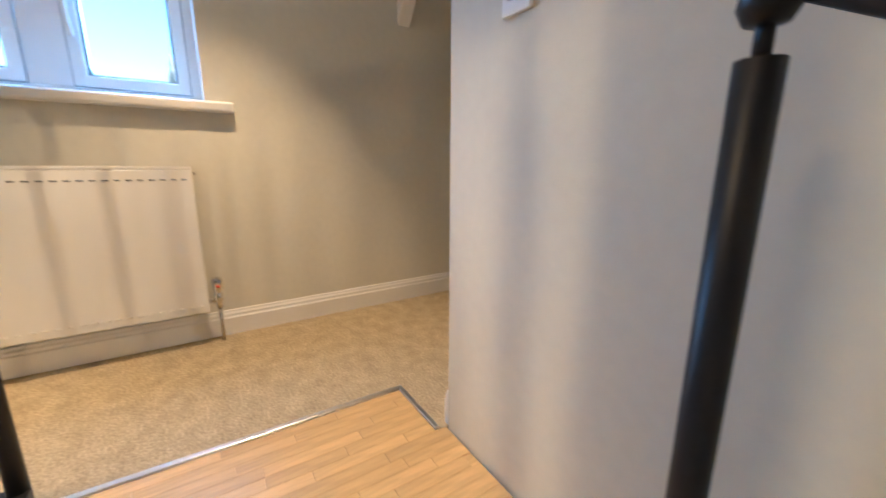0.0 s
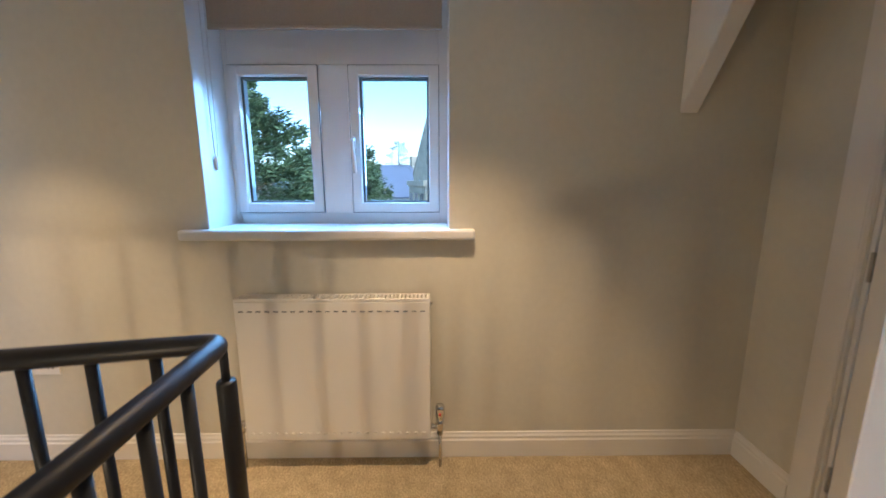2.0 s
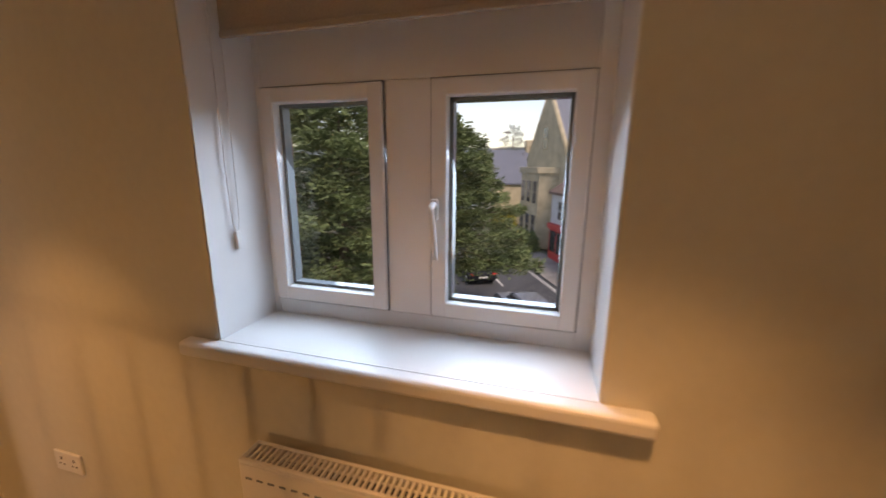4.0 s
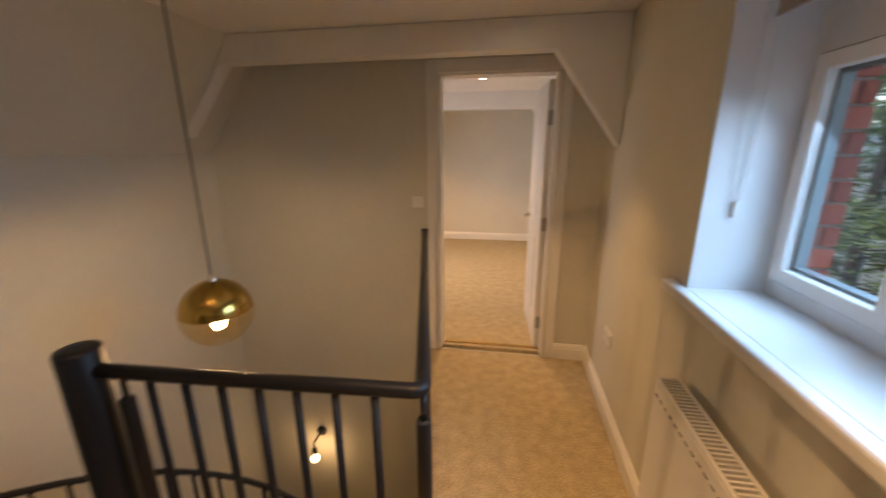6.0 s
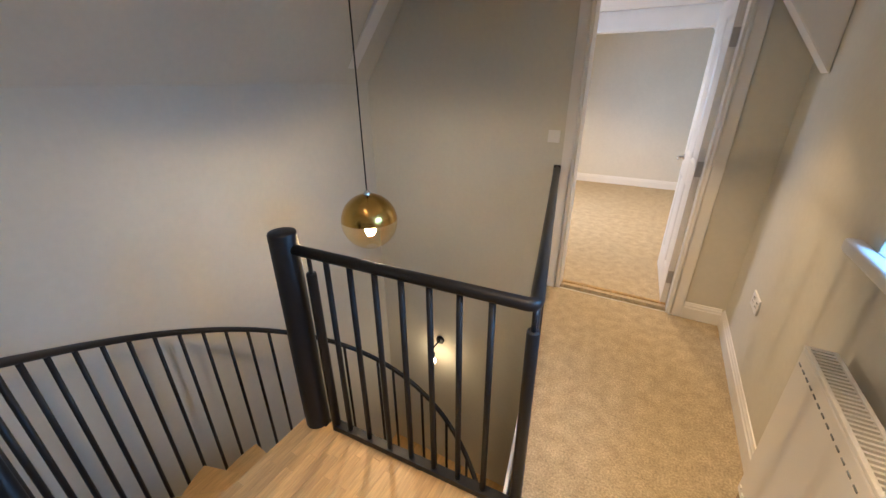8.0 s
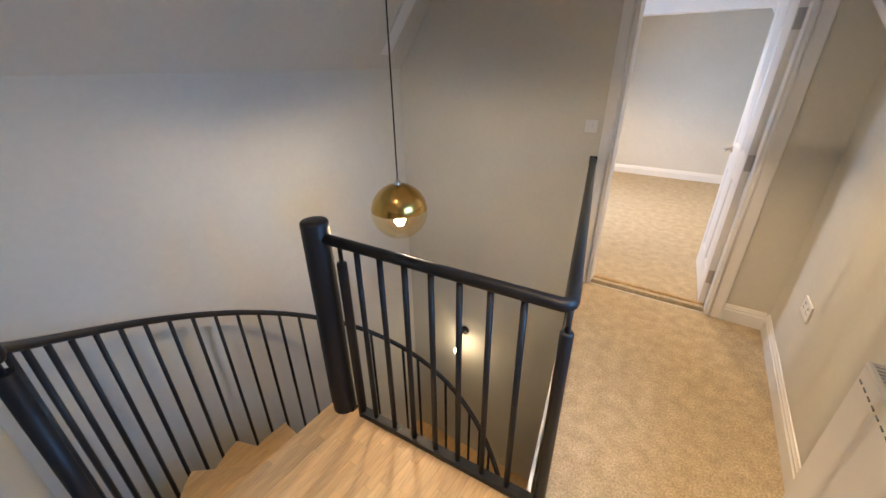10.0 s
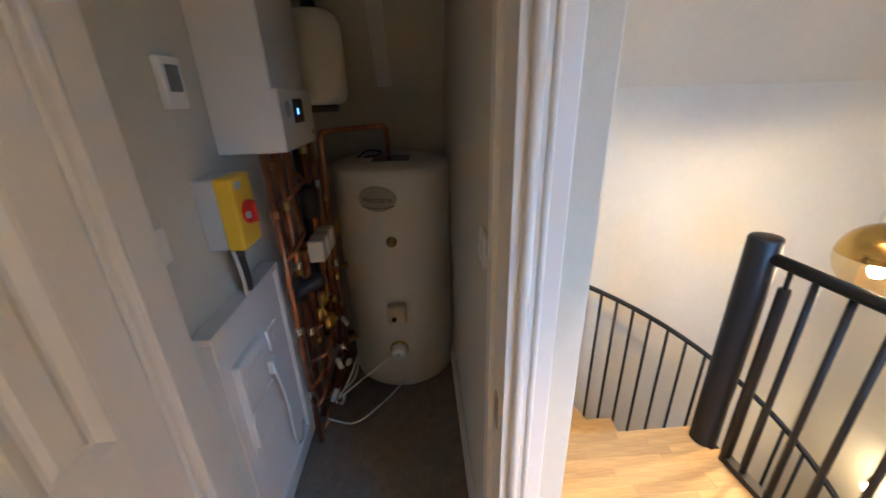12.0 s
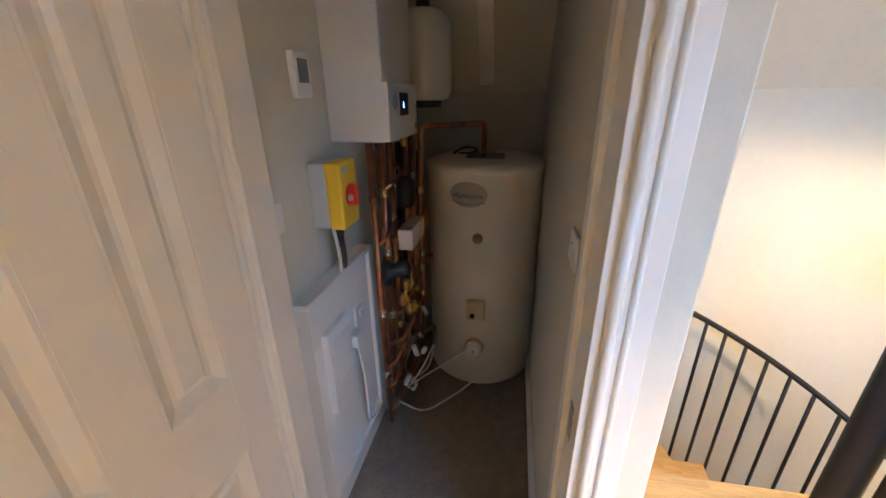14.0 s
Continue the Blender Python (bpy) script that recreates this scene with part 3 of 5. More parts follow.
box(0, 0.012, -RW, RW, RH - 0.012, RH, 0.002, bm=b)
box(0.066, 0.078, -RW, RW, RH - 0.012, RH, 0.002, bm=b)
for k in range(48):
    y = -RW + 0.010 + k * (2 * RW - 0.02) / 47
    box(0.011, 0.067, y - 0.0035, y + 0.0035, RH - 0.011, RH - 0.002, bm=b)
part("top_grille", b, M_RAD, r, "slotted top grille")
# one near-black block for the fins and the shade between them
part("shaded_fins", box(0.014, 0.06, -RW + 0.01, RW - 0.01, 0.04, RH - 0.03), M_DARK, r)
v = part("valve", lathe([(0, -0.035), (0.014, -0.035), (0.014, -0.01), (0.018, -0.006), (0.018, 0.03), (0.013, 0.036), (0.013, 0.05), (0.021, 0.056), (0.022, 0.098), (0.017, 0.110), (0, 0.112)], 20, (0.03, -RW - 0.042, 0.04)), M_CHROME, r, "chrome radiator valve")
part("tail", tube([(0.03, -RW + 0.002, 0.045), (0.03, -RW - 0.04, 0.045)], 0.012, 12), M_CHROME, v)
part("marker_cap", lathe([(0, 0), (0.006, 0), (0.006, 0.004), (0, 0.004)], 12, (0.009, -RW - 0.042, 0.115), (-1, 0, 0)), M_RED, v, "red marker")
part("pipe", tube([(0.03, -RW - 0.042, 0.01), (0.03, -RW - 0.042, -0.163)], 0.0075, 10), M_CHROME, v)
v = part("valve", lathe([(0, 0), (0.012, 0), (0.012, 0.03), (0.015, 0.05), (0, 0.052)], 16, (0.03, RW + 0.03, 0.02)), M_CHROME, r, "chrome lockshield valve")
part("pipe", tube(bend([(0.03, RW, 0.045), (0.03, RW + 0.03, 0.045), (0.03, RW + 0.03, -0.163)], 0.012), 0.0075, 10), M_CHROME, v)
part("air_vent", lathe([(0, 0), (0.006, 0), (0.006, 0.012), (0, 0.012)], 12, (0.03, -RW - 0.0005, RH - 0.03), (0, -1, 0)), M_CHROME, r)
part("bracket", box(0.07, 0.109, -0.25, -0.22, 0.05, RH - 0.06), M_DARK, r)
part("bracket", box(0.07, 0.109, 0.22, 0.25, 0.05, RH - 0.06), M_DARK, r)


# ---- wall plates ----
def plate(name, label, category, m, w=0.086, h=0.086, rockers=0, sockets=0):
    """A white wall plate; x across, z up, its face looks along -y."""
    t = thing(name, label, category)
    t.matrix_basis = m
    part("plate", box(-w / 2, w / 2, -0.009, 0.0, -h / 2, h / 2, 0.003), M_PLASTIC, t)
    for k in range(rockers):
        x = (k - (rockers - 1) / 2) * 0.026
        rk = box(-0.009, 0.009, -0.004, 0.003, -0.016, 0.016, 0.0015)
        part("rocker", move(rk, pose(x, -0.0105, 0, 8 if k % 2 else -8)), M_PLASTIC, t)
    for k in range(sockets):
        x = (k - (sockets - 1) / 2) * 0.068
        b = box(x - 0.004, x + 0.004, -0.0096, -0.008, 0.008, 0.020)
        for dx in (-0.011, 0.011):
            box(x + dx - 0.004, x + dx + 0.004, -0.0096, -0.008, -0.014, -0.008, bm=b)
        # holes are not cut; dark slips carry the shade inside them
        part("pin_holes", b, M_DARK, t)
        part("rocker", box(x + 0.014, x + 0.024, -0.012, -0.008, 0.012, 0.030, 0.001), M_PLASTIC, t)
    return t


plate("light_switch", "white two-gang light switch by the stair head", "switch", pose(-1.425, -1.569, 1.18, 0, 0, 180), rockers=2)
plate("light_switch", "white light switch beside the bedroom door frame", "switch", pose(-1.285, YN - 0.001, 1.20), rockers=1)
plate("light_switch", "white plate switch in the cupboard", "switch", pose(-1.45, YCS + 0.001, 1.24, 0, 0, 180), rockers=1)
plate("wall_socket", "white double wall socket above the skirting", "socket", pose(-0.001, 0.83, 0.48, 0, 0, -90), w=0.146, sockets=2)
plate("fused_spur", "white plate on the cupboard partition", "switch", pose(-1.47, YCN - 0.001, 1.20), rockers=1)


# ---- spiral stair ----
CX, CY, RO, STEP, RISE = -1.863, -0.565, 0.905, 22.5, 0.20
A0 = 266.0                     # where the platform ends and the treads begin, going down clockwise
st = thing("spiral_staircase", "black steel spiral staircase with oak treads", "staircase", (CX, CY, 0))
part("column", lathe([(0, LOW), (0.057, LOW), (0.057, 1.018), (0.053, 1.026), (0.02, 1.028), (0, 1.028)], 32), M_BLACK, st, "black steel centre column")


def polar(r, a, z=0.0):
    return (r * math.cos(radians(a)), r * math.sin(radians(a)), z)


for i in range(13):
    a1 = A0 - STEP * i + 3
    a2 = a1 - STEP - 5
    n = 7
    poly = [polar(0.05, a1)[:2]] + [polar(RO - 0.03, a1 + (a2 - a1) * k / n)[:2] for k in range(n + 1)] + [polar(0.05, a2)[:2]]
    tr = part("tread", prism(poly, -RISE * (i + 1) - 0.045, -RISE * (i + 1), 0.004), M_OAK, st, "oak winder tread")
    part("carrier", tube([polar(0.05, (a1 + a2) / 2, -RISE * (i + 1) - 0.065), polar(RO - 0.06, (a1 + a2) / 2, -RISE * (i + 1) - 0.062)], 0.016, 8), M_BLACK, tr, "black steel tread bracket")
# outer balustrade follows the treads down
START = 267.0


def rail_z(a):
    return 1.005 - RISE * (START - a) / STEP


pts = [polar(RO, START - 4 * k, rail_z(START - 4 * k)) for k in range(66)]
part("outer_handrail", tube(pts, 0.017, 12), M_BLACK, st, "black steel handrail")
for k in range(32):
    a = START - 10.6 - 7.65 * k
    foot = -RISE * (int((A0 + 3 - a) // STEP) + 1) - 0.05
    part("baluster", tube([polar(RO, a, foot), polar(RO, a, rail_z(a) - 0.008)], 0.0102, 8), M_BLACK, st)
sp = part("start_post", tube([polar(RO, START + 1, -0.26), polar(RO, START + 1, 0.935)], 0.023, 14), M_BLACK, st, "black start post")
part("spigot", tube([polar(RO, START + 1, 0.93), polar(RO, START + 1, 0.985)], 0.009, 10), M_BLACK, sp)
part("scroll", lathe([(0, 0), (0.020, 0.004), (0.028, 0.02), (0.024, 0.045), (0.012, 0.055), (0, 0.056)], 20, polar(RO, START + 1, 0.965)), M_BLACK, sp)

# ---- landing balustrade ----
NX, NY = CX, CY
CRX, CRY, HZ = -0.842, -0.507, 0.957
lb = thing("landing_balustrade", "black steel balustrade round the stair well", "balustrade")
A, B, C = Vector((NX + 0.05, NY + 0.004, HZ)), Vector((CRX, CRY, HZ)), Vector((-1.235, YN - 0.02, HZ + 0.015))
part("handrail", tube(bend([A, B, C], 0.035, 6), 0.0225, 14), M_BLACK, lb)
low_a, low_b, low_c = (Vector((v.x, v.y, 0.021)) for v in (A, B, C))


def flat_bar(p, q, w=0.022, h=0.03):
    d = (q - p).normalized()
    s = Vector((-d.y, d.x, 0)) * w
    return prism([(p + s)[:2], (q + s)[:2], (q - s)[:2], (p - s)[:2]], p.z - h / 2, p.z + h / 2, 0.002)


part("bottom_rail", flat_bar(low_a + (low_b - low_a) * 0.08, low_b), M_BLACK, lb)
part("bottom_rail", flat_bar(low_b, low_c), M_BLACK, lb)
for k in range(7):
    p = A.lerp(B, 0.165 + k * 0.116)
    part("baluster", tube([(p.x, p.y, 0.035), (p.x, p.y, HZ - 0.012)], 0.0118, 10), M_BLACK, lb)
for k in range(15):
    p = B.lerp(C, 0.07 + k * 0.062)
    part("baluster", tube([(p.x, p.y, 0.035), (p.x, p.y, HZ)], 0.0118, 10), M_BLACK, lb)
for p, z0 in ((A.lerp(B, 0.075), -0.02), (Vector((CRX, CRY, 0)), 0.0)):
    post = part("post", lathe([(0, z0), (0.021, z0), (0.021, 0.862), (0.019, 0.868), (0, 0.868)], 20, (p.x, p.y, 0)), M_BLACK, lb, "black tubular post")
    part("spigot", tube([(p.x, p.y, 0.866), (p.x, p.y, HZ - 0.01)], 0.009, 10), M_BLACK, post)
part("wall_fixing", box(C.x - 0.028, C.x + 0.028, YN - 0.012, YN - 0.0005, HZ - 0.012, HZ + 0.042, 0.002), M_BLACK, lb)

# ---- oak platform of glued staves ----
pf = thing("stair_platform", "oak stave platform at the stair head", "platform", kind="structure")
part("platform_body", prism([(CX - 0.07, CY - 0.02), (-0.897, -0.53), (-0.897, -1.528), (-1.165, -1.528), (-1.165, -1.562), (CX - 0.065, -1.562)], -0.05, -0.004), M_OAK, pf)
part("carrier_plate", prism([(CX, CY + 0.03), (-0.88, -0.485), (-0.88, -0.505), (CX, CY + 0.005)], -0.07, 0.0), M_BLACK, pf, "black steel edge plate")
# metal carpet trims at its edges
setting("carpet_trim", box(-0.903, -0.883, -1.540, -0.53, -0.003, 0.006, 0.002), M_METAL, "silver metal carpet trim", "trim")
setting("carpet_trim", box(-1.166, -0.904, -1.540, -1.523, -0.003, 0.006, 0.002), M_METAL, "silver metal carpet trim", "trim")

# ---- pendant, sconce, downlights ----
PX, PY, PZ = -1.902, 0.009, 0.882
pd = thing("pendant_lamp", "globe pendant lamp, gold above and clear amber below, lit", "pendant lamp", (PX, PY, PZ))
RG = 0.150


def cap(a0, a1, n=14, r=RG):
    return [(r * math.cos(radians(a0 + (a1 - a0) * k / n)), r * math.sin(radians(a0 + (a1 - a0) * k / n))) for k in range(n + 1)]


part("upper_globe", lathe(cap(4, 82), 40), M_GOLD, pd, "gold lustre upper half")
g2 = part("lower_globe", lathe([(0.031, -0.1467)] + cap(-78, 4), 40), M_AMBER, pd, "clear amber lower half")
g2.visible_shadow = False
part("bulb", lathe([(0, -0.085), (0.018, -0.08), (0.030, -0.055), (0.024, -0.028), (0.012, -0.01), (0, -0.01)], 20), M_BULB, pd, "lit warm bulb").visible_shadow = False
part("socket", tube([(0, 0, -0.01), (0, 0, 0.152)], 0.014, 14), M_CHROME, pd)
part("cap", lathe([(0.02, 0.147), (0.018, 0.157), (0.006, 0.175), (0, 0.175)], 20), M_CHROME, pd)
part("cable", tube([(0, 0, 0.173), (0, 0, ZC - PZ)], 0.0035, 8), M_BLACK, pd, "black cable")
part("ceiling_rose", lathe([(0, 0), (0.05, 0), (0.05, -0.018), (0.01, -0.03), (0, -0.03)], 24, (0, 0, ZC - PZ - 0.001)), M_CHROME, pd)

sc = thing("wall_light", "black wall light with a lit bare globe bulb", "wall light", (-2.25, YN, -0.95))
part("backplate", lathe([(0, 0), (0.045, 0), (0.045, 0.018), (0.03, 0.022), (0, 0.022)], 24, (0, -0.001, 0), (0, -1, 0)), M_BLACK, sc)
part("arm", tube(bend([(0, -0.02, 0), (0, -0.16, 0.0), (0, -0.165, -0.07)], 0.03), 0.008, 10), M_BLACK, sc)
part("holder", lathe([(0, 0), (0.02, 0), (0.022, -0.05), (0, -0.05)], 18, (0, -0.165, -0.06)), M_BLACK, sc)
part("bulb", lathe([(0.012, 0), (0.018, -0.015), (0.036, -0.05), (0.026, -0.078), (0, -0.086)], 20, (0, -0.165, -0.11)), M_BULB_DIM, sc, "lit globe bulb").visible_shadow = False


def downlight(x, y, z):
    d = thing("downlight", "small white recessed ceiling downlight, lit", "downlight", (x, y, z), "downlights")
    part("bezel", lathe([(0.030, 0.0), (0.044, 0.0), (0.044, -0.004), (0.034, -0.007), (0.030, -0.003)], 28), M_TRIM, d)
    part("lens", lathe([(0, -0.002), (0.030, -0.002), (0.030, 0.0), (0, 0.0)], 24), M_LED, d, "glowing lens").visible_shadow = False


# the third fitting goes with the added stair-head lamp
for x, y in ((-0.62, 0.62), (-0.62, -1.07), (-1.55, -0.9)):
    downlight(x, y, ZC - 0.001)
# the second fitting belongs to the added, unseen bedroom lamp
for x, y in ((-0.93, 3.0), (-2.3, 3.6)):
    downlight(x, y, ZC + 0.009)

# ---- cupboard: cylinder, heating unit, pipes ----
TX, TY, TR, TH = -2.645, -2.005, 0.305, 1.245
tk = thing("hot_water_cylinder", "cream hot water cylinder standing on the cupboard floor", "water cylinder", (TX, TY, -0.003))
part("body", lathe([(0, 0), (TR - 0.012, 0.0), (TR, 0.012), (TR, TH - 0.05), (TR + 0.004, TH - 0.045), (TR + 0.004, TH - 0.012), (TR - 0.012, TH), (TR - 0.06, TH + 0.012), (0, TH + 0.016)], 64), M_TANK, tk)


def on_tank(a, z, r=TR):
    return (r * math.cos(radians(a)), r * math.sin(radians(a)), z)


def facing(a, z, r=TR):
    """A frame on the cylinder's face: x across, y up, z out."""
    o = Vector((math.cos(radians(a)), math.sin(radians(a)), 0))
    x = Vector((-o.y, o.x, 0))
    m = Matrix.Identity(4)
    for k, v in enumerate((x, Vector((0, 0, 1)), o)):
        for j in range(3):
            m[j][k] = v[j]
    m.translation = o * r + Vector((0, 0, z))
    return m


def curved_badge(w, h, a, z, r):
    b = bmesh.new()
    rows = []
    for k in range(25):
        q = math.pi * k / 24
        dx, dz = w * math.cos(q), max(h * math.sin(q), 0.0004)
        rows.append([b.verts.new(on_tank(a + math.degrees(dx / r), z + sg * dz, r)) for sg in (-1, 1)])
    for p, q in zip(rows, rows[1:]):
        b.faces.new((p[0], p[1], q[1], q[0]))
    return b


badge_a = -11
part("badge", curved_badge(0.094, 0.062, badge_a, 1.112, TR + 0.0015), M_LABEL, tk, "oval grey maker's badge")
lt = text("Hurricane", 0.036, M_INK, tk, Matrix.Identity(4))
for vt in lt.data.vertices:
    vt.co = on_tank(badge_a + math.degrees(vt.co.x / TR), 1.107 + vt.co.y, TR + 0.003 + vt.co.z)
b = bmesh.new()
for k in range(9):
    a = badge_a - 14 + 3.5 * k
    m = facing(a, 1.066 + 0.0006 * (k - 4) ** 2, TR + 0.002)
    move(q := box(-0.006, 0.006, -0.0025, 0.0025, 0, 0.0008), m)
    join(b, q)
part("small_print", b, M_INK, tk)
part("tapping", lathe([(0, 0), (0.026, 0), (0.026, 0.010), (0.018, 0.014), (0.018, 0.022), (0, 0.022)], 18, on_tank(-1, 0.898), on_tank(-1, 0)), M_BRASS, tk, "brass tapping")
part("thermostat_box", move(box(-0.048, 0.048, -0.05, 0.05, -0.004, 0.042, 0.006), facing(-1, 0.505)), mat("cream_plastic", (0.62, 0.56, 0.42), 0.4, spots=0.03), tk, "cream thermostat box")
part("knob", lathe([(0, 0), (0.013, 0), (0.012, 0.010), (0, 0.010)], 16, on_tank(-3.5, 0.483, TR + 0.042), on_tank(-1, 0)), M_BLACKPL, tk)
h = part("immersion_flange", lathe([(0, 0), (0.050, 0), (0.050, 0.010), (0.044, 0.014), (0, 0.014)], 28, on_tank(-2, 0.268), on_tank(-2, 0)), M_BRASS, tk, "brass immersion boss")
part("immersion_cap", lathe([(0, 0.014), (0.043, 0.014), (0.043, 0.034), (0.038, 0.040), (0.038, 0.052), (0.033, 0.058), (0, 0.058)], 28, on_tank(-2, 0.268), on_tank(-2, 0)), M_PLASTIC, h, "white immersion heater cap")
part("cap_screw", lathe([(0, 0.058), (0.010, 0.058), (0.008, 0.062), (0, 0.062)], 12, on_tank(-2, 0.268), on_tank(-2, 0)), M_GREYPL, h)
for a, z in ((-62, 0.72), (-58, 0.27)):
    part("side_tapping", lathe([(0, -0.01), (0.016, -0.01), (0.016, 0.05), (0.022, 0.05), (0.022, 0.075), (0, 0.075)], 12, on_tank(a, z), on_tank(a, 0)), M_BRASS, tk, "brass pipe connection")
part("top_plate", box(-0.02, 0.14, -0.09, 0.10, TH + 0.013, TH + 0.020, 0.003), M_SCREEN, tk, "dark plate on the lid")
part("cable_loop", tube(bend([(0.02, -0.17, TH + 0.02), (-0.06, -0.12, TH + 0.05), (-0.02, -0.04, TH + 0.04), (0.06, -0.06, TH + 0.03), (0.02, -0.14, TH + 0.022)], 0.06), 0.005, 8), M_BLACKPL, tk, "black cable")
part("outlet_pipe", tube(bend([(0.02, -0.01, TH + 0.01), (0.02, -0.01, TH + 0.175), (0.17, -0.31, TH + 0.165), (0.17, -0.32, TH - 0.9)], 0.03), 0.013, 12), M_COPPER, tk, "copper outlet pipe")

bo = thing("heating_unit", "cream wall-hung heating unit with a small display", "boiler", (-1.832, YCS, 1.398))
part("casing", box(-0.36, 0, 0.001, 0.195, 0.0, 0.80, 0.006), M_TANK, bo)
pn = part("control_panel", box(-0.357, 0.001, 0.180, 0.214, 0.002, 0.185, 0.005), M_TANK, bo, "control panel")
part("display", box(-0.225, -0.120, 0.213, 0.216, 0.080, 0.155, 0.001), M_BLACKPL, pn, "black display")
part("digits", box(-0.165, -0.160, 0.2155, 0.2165, 0.105, 0.125), M_BLUELED, pn)
part("badge", lathe([(0, 0), (0.026, 0), (0.026, 0.002), (0, 0.002)], 24, (-0.065, 0.214, 0.125), (0, 1, 0)), M_LABEL, pn, "round grey badge")
part("label", lathe([(0, 0), (0.011, 0), (0.011, 0.0015), (0, 0.0015)], 18, (-0.325, 0.214, 0.035), (0, 1, 0)), M_BRASS, pn)

ev = thing("expansion_vessel", "white expansion vessel hung on the wall", "vessel", (-2.47, -2.285, 1.525))
part("shell", lathe([(0, 0), (0.085, 0.0), (0.108, 0.010), (0.121, 0.035), (0.124, 0.07), (0.124, 0.285), (0.118, 0.32), (0.100, 0.35), (0.07, 0.367), (0, 0.375)], 40), M_TANK, ev)
part("base_ring", lathe([(0, -0.03), (0.075, -0.03), (0.08, 0.012), (0, 0.012)], 28), M_BLACKPL, ev)
part("top_cap", lathe([(0, 0.365), (0.03, 0.365), (0.03, 0.40), (0, 0.405)], 20), M_BLACKPL, ev)
part("wall_strap", box(-0.02, 0.02, -0.184, -0.10, 0.1, 0.28), M_HINGE, ev)

iso = thing("isolator_switch", "grey and yellow rotary isolator switch on the wall", "switch", (-1.652, YCS, 1.152))
part("base", box(-0.12, 0, 0.001, 0.060, 0, 0.205, 0.006), M_GREYPL, iso, "light grey back box")
cv = part("cover", box(-0.122, 0.002, 0.058, 0.108, -0.002, 0.207, 0.008), M_YELLOW, iso, "yellow cover")
kb = part("knob", lathe([(0, 0), (0.036, 0), (0.034, 0.014), (0, 0.014)], 28, (-0.06, 0.108, 0.10), (0, 1, 0)), M_RED, iso, "red rotary knob")
part("grip", box(-0.068, -0.052, 0.121, 0.135, 0.068, 0.132, 0.004), M_RED, kb)
part("padlock_tag", box(-0.034, -0.016, 0.119, 0.130, 0.09, 0.108, 0.003), M_GREYPL, kb)
part("warning_label", box(-0.05, -0.016, 0.1075, 0.109, 0.172, 0.194), M_GREYPL, iso)
part("gland", tube([(-0.055, 0.06, 0.0), (-0.055, 0.06, -0.035)], 0.014, 12), M_BLACKPL, iso)
part("cable", tube(bend([(-0.055, 0.06, -0.03), (-0.045, 0.07, -0.10), (-0.060, 0.06, -0.155), (-0.095, 0.04, -0.16), (-0.115, 0.03, -0.08), (-0.13, 0.012, -0.03)], 0.04), 0.010, 10), M_BLACKPL, iso, "black cable loop")
part("white_cable", tube(bend([(-0.03, 0.05, 0.0), (-0.035, 0.06, -0.09), (-0.05, 0.05, -0.17)], 0.04), 0.006, 8), M_FLEX, iso)

ths = thing("thermostat", "white wall thermostat with a grey screen", "thermostat", (-1.676, YCS, 1.597))
part("case", box(-0.043, 0.043, 0.001, 0.022, -0.06, 0.06, 0.005), M_PLASTIC, ths)
part("screen", box(-0.027, 0.027, 0.0215, 0.0235, -0.02, 0.042, 0.001), M_SCREEN, ths)

ac = thing("wiring_panel", "white framed wiring panel low on the cupboard wall", "panel", (-1.457, YCS, 0.155))
PW, PH = 0.50, 0.83
for x0, x1, z0, z1 in ((-PW, 0, PH - 0.022, PH), (-PW, 0, 0, 0.022), (-0.022, 0, 0.0215, PH - 0.0215), (-PW, -PW + 0.022, 0.0215, PH - 0.0215)):
    part("frame_board", box(x0, x1, 0.001, 0.058, z0, z1, 0.003), M_TRIM, ac)
part("board", box(-PW + 0.020, -0.020, 0.001, 0.042, 0.020, PH - 0.020), M_PLASTIC, ac)
cu_ = part("consumer_box", box(-0.235, -0.070, 0.040, 0.066, 0.36, 0.68, 0.006), M_PLASTIC, ac, "white plastic control box")
part("flap", move(box(-0.08, 0.08, 0.0, 0.006, -0.20, 0.0, 0.002), pose(-0.152, 0.067, 0.50, -9, 0, 0)), M_PLASTIC, cu_, "hinged white flap standing ajar")
part("ridge", box(-0.22, -0.085, 0.065, 0.070, 0.60, 0.64, 0.002), M_PLASTIC, cu_)
sw_ = part("outlet", box(-0.40, -0.315, 0.041, 0.052, 0.555, 0.64, 0.003), M_PLASTIC, ac, "white fused outlet")
part("rocker", box(-0.37, -0.345, 0.051, 0.057, 0.585, 0.61, 0.001), M_PLASTIC, sw_)
part("plug", box(-0.30, -0.255, 0.042, 0.075, 0.50, 0.555, 0.006), M_PLASTIC, ac)
part("cable", tube(bend([(-0.28, 0.06, 0.505), (-0.29, 0.075, 0.36), (-0.30, 0.068, 0.10), (-0.38, 0.062, 0.05), (-0.44, 0.052, 0.10)], 0.06), 0.006, 8), M_FLEX, ac, "white flex")

